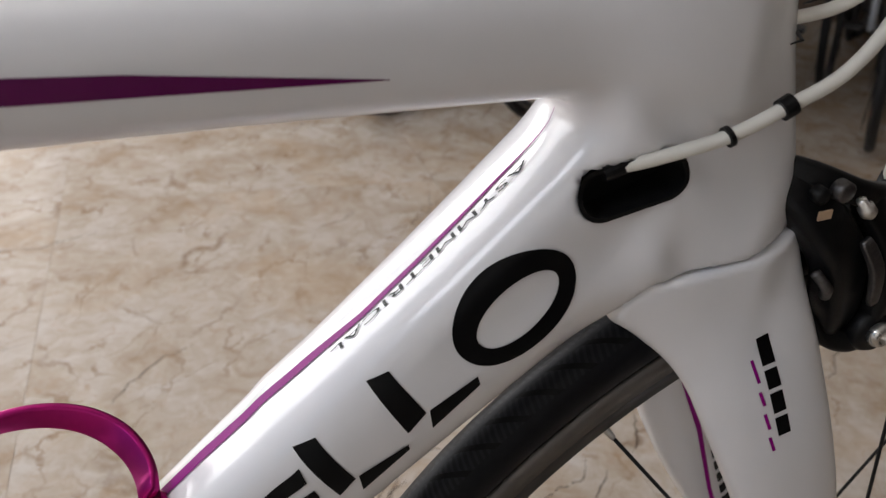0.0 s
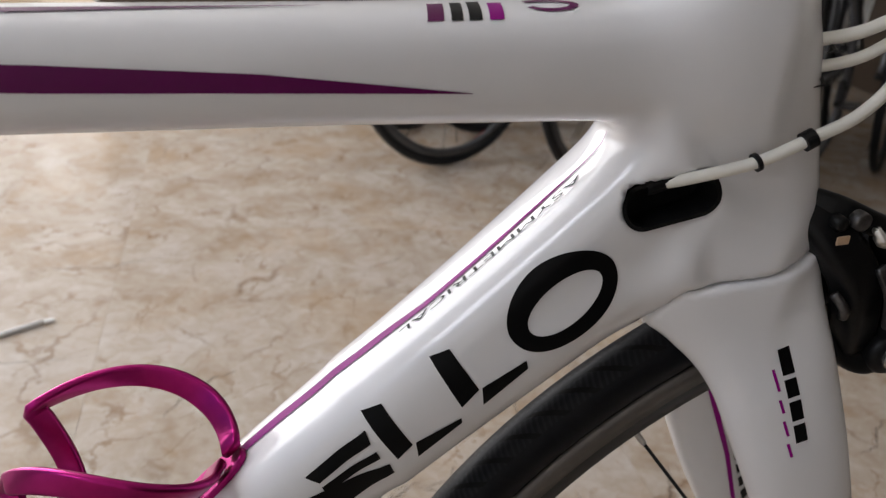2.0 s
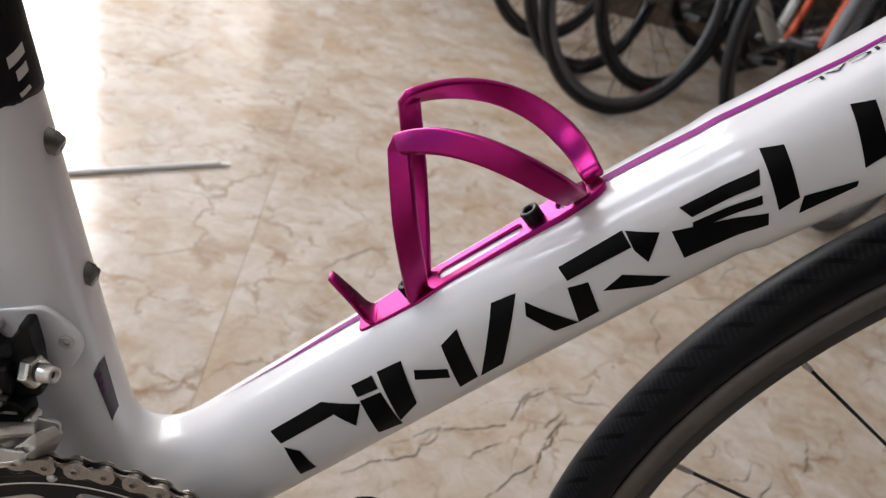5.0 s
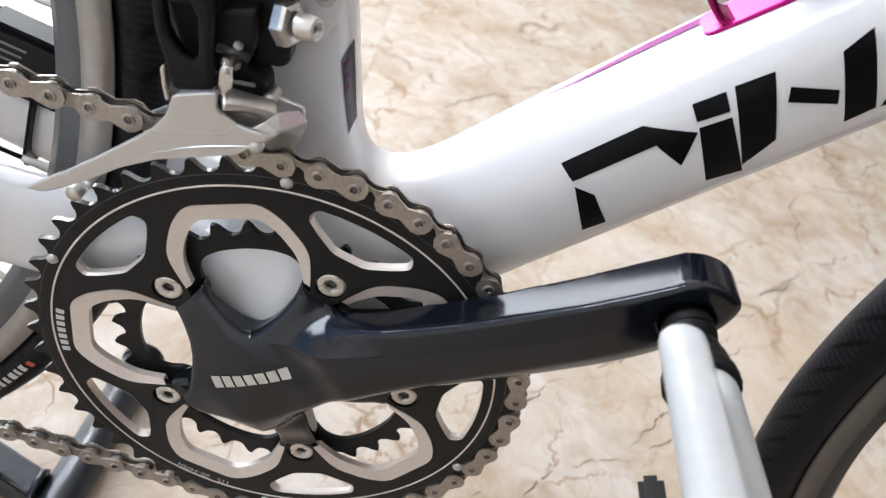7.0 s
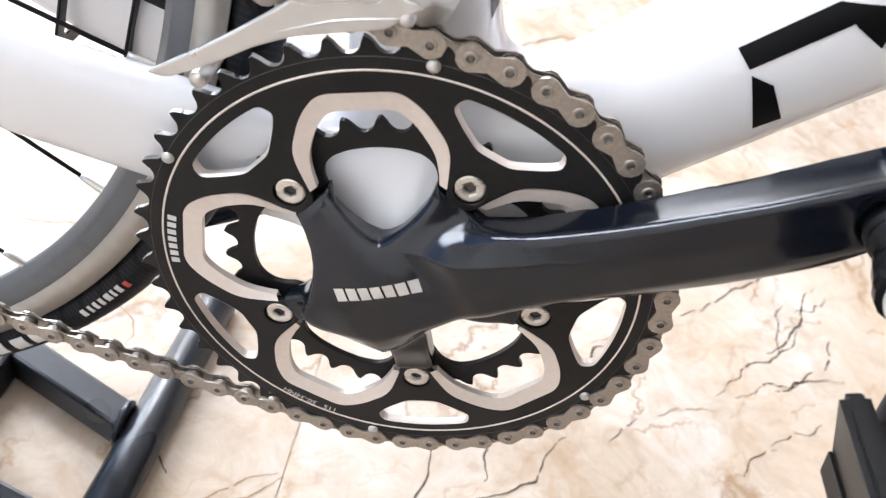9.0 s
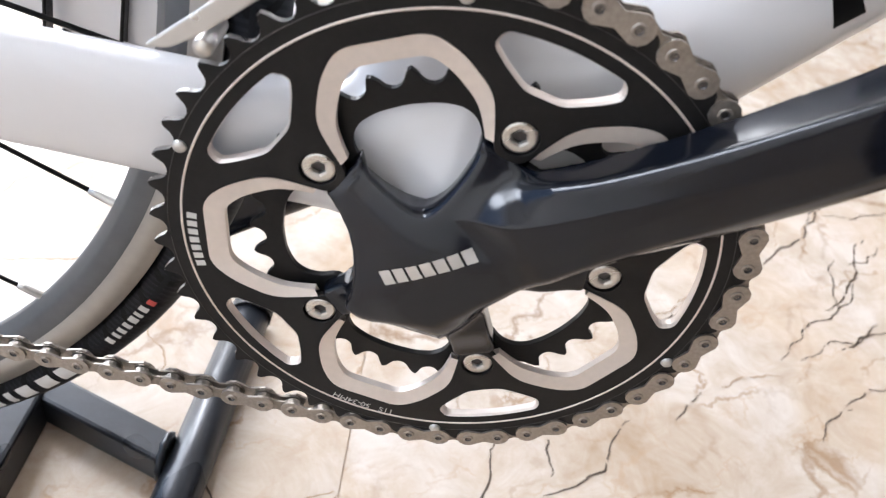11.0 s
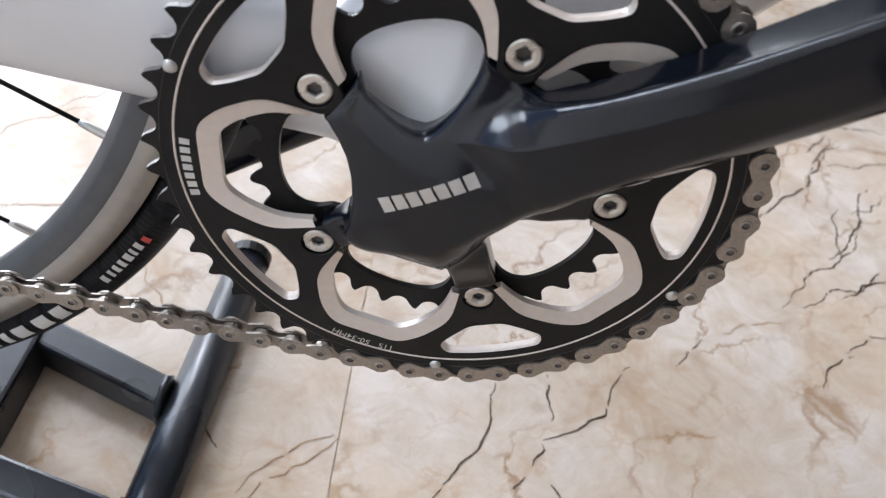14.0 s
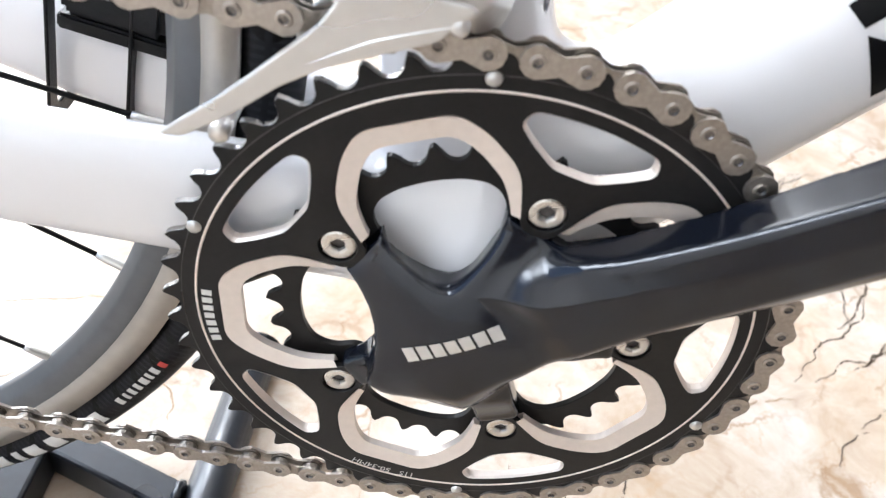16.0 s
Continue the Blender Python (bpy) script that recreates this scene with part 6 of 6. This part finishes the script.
part("centre_bolt", lathe([(0, 0.004), (0.007, 0.004), (0.008, 0.0), (0.008, -0.030), (0, -0.030)], 18, "x"), NYLON, brake, smooth=True).location = (0.4440, -0.004, 0.6600)
part("pad_holder", box(0.046, 0.009, 0.011, 0.003, (0.468, -0.0185, 0.6010), Matrix.Rotation(radians(38), 4, "Y")), NYLON, brake)
pad_boss = part("pad_boss", lathe([(0, -0.0415), (0.0085, -0.0415), (0.0100, -0.0395), (0.0102, -0.0310), (0, -0.0310)], 24), NYLON, brake, smooth=True)
pad_boss.location = (0.4672, 0, 0.6085)
pad_bolt = part("pad_bolt", lathe([(0, -0.0430), (0.0020, -0.0430), (0.0022, -0.0455), (0.0040, -0.0455), (0.0052, -0.0440), (0.0056, -0.0415), (0, -0.0410)], 20), STEEL, brake, "steel pad bolt", True)
pad_bolt.location = (0.4672, 0, 0.6085)
part("brake_label", box(0.0055, 0.0008, 0.0035, 0, (0.4205, -0.0388, 0.6640), Matrix.Rotation(radians(-8), 4, "Y")), material("copper_print", (0.6, 0.42, 0.28), 0.4, metal=0.3), brake)
part("cable_boot", lathe([(0, 0.0), (0.0034, 0.0), (0.0042, -0.008), (0.0038, -0.011), (0.0050, -0.013), (0.0048, -0.022), (0.0015, -0.025), (0.0008, -0.040)], 14, "z"), NYLON, brake, smooth=True).location = (0.4695, -0.0180, 0.6680)
part("barrel_screw", lathe([(0, -0.004), (0.0052, -0.004), (0.0060, -0.002), (0.0060, 0.003), (0, 0.004)], 14, "x"), STEEL, brake, smooth=True).location = (0.4840, -0.028, 0.6165)
part("barrel_adjuster", lathe([(0, -0.0050), (0.0018, -0.0050), (0.0019, -0.0010), (0.0030, -0.0006), (0.0031, 0.0030), (0.0020, 0.0036), (0.0020, 0.0050), (0, 0.0050)], 14, "x"), STEEL, brake, "knurled steel adjuster", True).matrix_basis = Matrix.Translation((0.4385, -0.0385, 0.6655)) @ Matrix.Rotation(radians(42), 4, "Y")
part("pivot_cap", lathe([(0, -0.0012), (0.0030, -0.0012), (0.0040, -0.0004), (0.0040, 0.004)], 18), DARKSTEEL, brake, smooth=True).location = (0.4290, -0.0365, 0.6710)
part("pivot_cap", lathe([(0, -0.0012), (0.0022, -0.0012), (0.0032, -0.0004), (0.0032, 0.004)], 18), NYLON, brake, smooth=True).location = (0.4215, -0.0345, 0.6690)
part("quick_release", limb([(0.4440, -0.0390, 0.6520), (0.4520, -0.0420, 0.6400), (0.4560, -0.0425, 0.6250)], 0.0030, 0.0016, 10), DARKSTEEL, brake, "dark release lever", True)
part("return_spring", sweep(smooth_path([(0.4290, -0.036, 0.6380), (0.4330, -0.040, 0.6330), (0.4360, -0.038, 0.6280)], 10), circle(0.0022, 8)), DARKSTEEL, brake, smooth=True)

# ---- speed sensor tied to the far chainstay ----
sensor = part("speed_sensor", box(0.036, 0.018, 0.026, 0.003, (0, 0, 0)), NYLON, bike, "black speed sensor held by cable ties")
sensor.matrix_basis = Matrix.Translation((-0.1370, 0.0280, 0.3290)) @ Matrix.Rotation(radians(8), 4, "Y")
part("sensor_foot", box(0.042, 0.012, 0.006, 0.001, (0.002, -0.002, -0.0155)), NYLON, sensor)
for i in range(3):
    part("sensor_print", box(0.016 - 0.003 * i, 0.0002, 0.0011, 0, (-0.006, -0.0091, 0.006 - 0.0035 * i)), material("dim_grey_print", (0.16, 0.16, 0.16), 0.6) if i == 0 else bpy.data.materials["dim_grey_print"], sensor)
for x in (-0.1625, -0.1335):
    loop_path = [Vector((x + 0.12 * v, 0.0358 + u, 0.3035 + v)) for u, v in rounded(0.0136, 0.0300, 0.008, 5)]
    part("cable_tie", sweep(loop_path, rounded(0.0034, 0.0007, 0.0004, 1), ups=[(1, 0, 0)] * len(loop_path), closed=True), NYLON, bike, "black nylon cable tie")
# spoke magnet cable along the stay
housing("sensor_lead", [(-0.12, -0.020, 0.292), (-0.172, -0.020, 0.2955), (-0.25, -0.03, 0.300)], 0.0011, NYLON, bike)


# ---- floor stand under the rear of the bicycle ----
stand = part("bicycle_stand", sweep([Vector((-0.1200, -0.16, 0.0138)), Vector((-0.1085, 0.136, 0.0138))], circle(0.0138, 24)), GUN, None, smooth=True)
tagged(stand, "dark grey welded steel bicycle floor stand", "stand")
part("end_cap", lathe([(0, 0.0), (0.0125, 0.0), (0.0150, -0.002), (0.0150, -0.010), (0, -0.010)], 20), NYLON, stand).location = (-0.1083, 0.145, 0.0150)


def square_tube(name, a, b, w=0.010, h=0.0125):
    return part(name, sweep([Vector(a), Vector(b)], rounded(w, h, 0.0025, 2)), GUN, stand, smooth=False)


square_tube("rail", (-0.128, 0.0120, 0.0145), (-0.2120, 0.0415, 0.0145))
square_tube("rail", (-0.128, -0.0690, 0.0145), (-0.2120, -0.0500, 0.0145))
for y in (0.012, -0.069):
    weld = [Vector((-0.1285, y + 0.013 * math.cos(a), 0.0165 + 0.012 * math.sin(a))) for a in (2 * math.pi * i / 20 for i in range(20))]
    part("weld_bead", sweep(weld, circle(0.0022, 6), closed=True, scale=[0.8 + 0.5 * (i % 2) for i in range(20)]), GUN, stand, smooth=True)
square_tube("cross_bar", (-0.2235, 0.060, 0.0150), (-0.2235, -0.075, 0.0150), 0.0150, 0.0150)
for y in (0.040, -0.050):
    square_tube("rear_rail", (-0.2390, y, 0.0145), (-0.52, y, 0.0145))
part("cross_tube", sweep([Vector((-0.53, -0.16, 0.0145)), Vector((-0.53, 0.16, 0.0145))], circle(0.0145, 20)), GUN, stand, smooth=True)
for s in (-1, 1):
    part("support_arm", sweep(smooth_path([(-0.52, 0.052 * s, 0.02), (-0.45, 0.085 * s, 0.20), (-0.407, 0.092 * s, 0.335)], 14), circle(0.008, 12)), GUN, stand, smooth=True)

# a white plastic tube lying on the floor
stick_path = smooth_path([(-0.1190, 0.9720, 0.0045), (-0.1870, 0.9240, 0.0045), (-0.3230, 0.8280, 0.0045), (-0.55, 0.668, 0.0045)], 16)
stick = part("plastic_tube", sweep(stick_path, circle(0.0045, 12)), WHITEPLASTIC, None, smooth=True)
tagged(stick, "thin white plastic tube lying on the marble floor", "plastic tube")
part("torn_end", sweep([Vector((-0.1190, 0.9720, 0.0045)), Vector((-0.103, 0.982, 0.003))], rounded(0.005, 0.001, 0.0005, 1)), WHITEPLASTIC, stick)

# ---- parked bicycles at the back ----
DARK = material("black_bicycle_paint", (0.02, 0.02, 0.023), 0.35, coat=0.4, vary=0.2)


def parked_bicycle(label, m, paint, tyre_mat, rim_mat, accent=None):
    """A complete plain road bicycle: wheels with spokes, diamond frame, fork, bars, saddle, crank."""
    root = thing("parked_bicycle", label, "bicycle", "bicycles parked along the wall")
    root.matrix_basis = m

    def pipe(name, pts, r, mat, smooth_line=False):
        path = smooth_path(pts, 24) if smooth_line else [Vector(p) for p in pts]
        return part(name, sweep(path, circle(r, 10)), mat, root, smooth=True)

    bbp, rear, front, seat, head_low, head_top = (0, 0, 0.27), (-0.41, 0, 0.336), (0.58, 0, 0.336), (-0.15, 0, 0.76), (0.42, 0, 0.66), (0.38, 0, 0.80)
    fr = pipe("frame", [bbp, head_low], 0.021, paint)
    for a, b, r in ((bbp, seat, 0.016), ((-0.14, 0, 0.73), head_top, 0.016), (head_low, head_top, 0.020)):
        part("frame_tube", sweep([Vector(a), Vector(b)], circle(r, 10)), paint, fr, smooth=True)
    for s in (-1, 1):
        part("stay", sweep([Vector((bbp[0], 0.02 * s, bbp[2])), Vector((rear[0], 0.062 * s, rear[2]))], circle(0.009, 8)), paint, fr, smooth=True)
        part("stay", sweep([Vector((-0.14, 0.012 * s, 0.72)), Vector((rear[0], 0.062 * s, rear[2]))], circle(0.007, 8)), paint, fr, smooth=True)
        part("fork_blade", sweep(smooth_path([(0.425, 0.02 * s, 0.65), (0.47, 0.045 * s, 0.56), (front[0], 0.05 * s, front[2])], 10), circle(0.011, 8)), accent or paint, fr, smooth=True)
    part("seat_post", sweep([Vector(seat), Vector((-0.18, 0, 0.90))], circle(0.0135, 10)), DARK, fr, smooth=True)
    sad = lathe([(0.0, 0.02), (0.05, 0.018), (0.062, 0.0), (0.05, -0.012), (0.0, -0.014)], 20, "z")
    bmesh.ops.scale(sad, vec=(2.0, 1.0, 1.0), verts=sad.verts)
    bmesh.ops.translate(sad, vec=(-0.17, 0, 0.92), verts=sad.verts)
    part("saddle", sad, DARK, root, smooth=True)
    pipe("handlebar", [(0.46, -0.20, 0.70), (0.53, -0.205, 0.74), (0.52, -0.20, 0.83), (0.44, -0.19, 0.86), (0.41, 0.0, 0.86), (0.44, 0.19, 0.86), (0.52, 0.20, 0.83), (0.53, 0.205, 0.74), (0.46, 0.20, 0.70)], 0.0155, DARK, True)
    pipe("stem", [(0.37, 0, 0.83), (0.41, 0, 0.86)], 0.016, DARK)
    ring = part("chainring", lathe([(0.055, -0.05), (0.10, -0.05), (0.104, -0.048), (0.10, -0.046), (0.055, -0.046)], 48, closed=True), DARKSTEEL, root, smooth=True)
    ring.location = bbp
    for s in (-1, 1):
        part("crank_arm", sweep([Vector((0, 0.058 * s, 0.27)), Vector((0.16 * s, 0.068 * s, 0.22))], rounded(0.012, 0.008, 0.004, 2)), DARK, root)
        part("pedal", box(0.07, 0.06, 0.02, 0.004, (0.16 * s, 0.11 * s, 0.22)), DARK, root)
    for c in (rear, front):
        rim = part("wheel", lathe([(0.309, -0.009), (0.290, -0.008), (0.284, 0.0), (0.290, 0.008), (0.309, 0.009)], 72, closed=True), rim_mat, root, smooth=True)
        rim.location = c
        part("tyre", lathe([(0.321 + 0.0135 * math.cos(2 * math.pi * i / 10), 0.0135 * math.sin(2 * math.pi * i / 10)) for i in range(10)], 72, closed=True), tyre_mat, rim, smooth=True)
        part("hub", lathe([(0, -0.05), (0.018, -0.04), (0.012, 0.0), (0.018, 0.04), (0, 0.05)], 14), DARK, rim, smooth=True)
        sp = sweep([Vector((0.015, 0, 0)), Vector((0.286, 0, 0))], circle(0.0012, 5))
        first = None
        for i in range(18):
            mm = Matrix.Rotation(2 * math.pi * i / 18, 4, "Y") @ Matrix.Rotation(0.1 * (-1) ** i, 4, "Z")
            if first is None:
                first = part("spoke", sp, SPOKE, rim)
                first.matrix_basis = mm
            else:
                share("spoke", first, mm, rim)
        for k in range(3):
            tag = lathe([(0.286, -0.0092), (0.303, -0.0100)], 6, sweep_from=2.1 * k, sweep_to=2.1 * k + 0.16)
            part("rim_label", tag, RED, rim)
    return root


BLUE = material("blue_bicycle_paint", (0.03, 0.04, 0.42), 0.3, coat=0.4)
ORANGE = material("orange_red_bicycle_paint", (0.62, 0.08, 0.02), 0.3, coat=0.4)
GREYP = material("silver_grey_bicycle_paint", (0.24, 0.25, 0.27), 0.35, coat=0.3)
GREYTYRE = material("grey_tyre_rubber", (0.11, 0.115, 0.125), 0.6, vary=0.15)


def parked(x, y, yaw, lean):
    """A pose for a bicycle whose front wheel stands at (x, y), leaning over."""
    return Matrix.Translation((x, y, 0)) @ Matrix.Rotation(radians(yaw), 4, "Z") @ Matrix.Rotation(radians(lean), 4, "X") @ Matrix.Translation((-0.58, 0, 0))


parked_bicycle("white road bicycle with a blue fork leaning in the row", parked(0.80, 1.80, 206, 8), WHITEPLASTIC, RUBBER, RIM, BLUE)
parked_bicycle("black road bicycle leaning behind the white one", parked(0.76, 2.12, 218, 8), DARK, RUBBER, DARK)
parked_bicycle("black road bicycle with a red frame tube by the wall", parked(0.68, 2.42, 216, 8), ORANGE, RUBBER, DARK, DARK)
parked_bicycle("black road bicycle with an orange-red fork", parked(1.25, 1.72, 213, 9), DARK, RUBBER, RIM, ORANGE)
parked_bicycle("silver grey bicycle with pale grey tyres near the row's end", parked(1.28, 1.34, 214, 10), GREYP, GREYTYRE, GREYP)
parked_bicycle("black road bicycle standing close to its neighbours", parked(1.80, 1.62, 224, 8), DARK, RUBBER, RIM)
parked_bicycle("dark grey road bicycle with black wheels in the row", parked(2.15, 1.42, 224, 9), DARK, RUBBER, DARK, GREYP)
parked_bicycle("black road bicycle tucked close behind the white one", parked(1.00, 2.12, 211, 8), DARK, RUBBER, DARK)
parked_bicycle("black road bicycle between its dark neighbours", parked(1.52, 1.70, 216, 9), DARK, RUBBER, DARK, GREYP)
parked_bicycle("dark road bicycle with a grey fork at the far corner", parked(2.40, 1.90, 222, 8), DARK, RUBBER, DARK, GREYP)
parked_bicycle("black road bicycle crowded against the corner of the row", parked(2.72, 1.78, 240, 9), DARK, RUBBER, RIM)
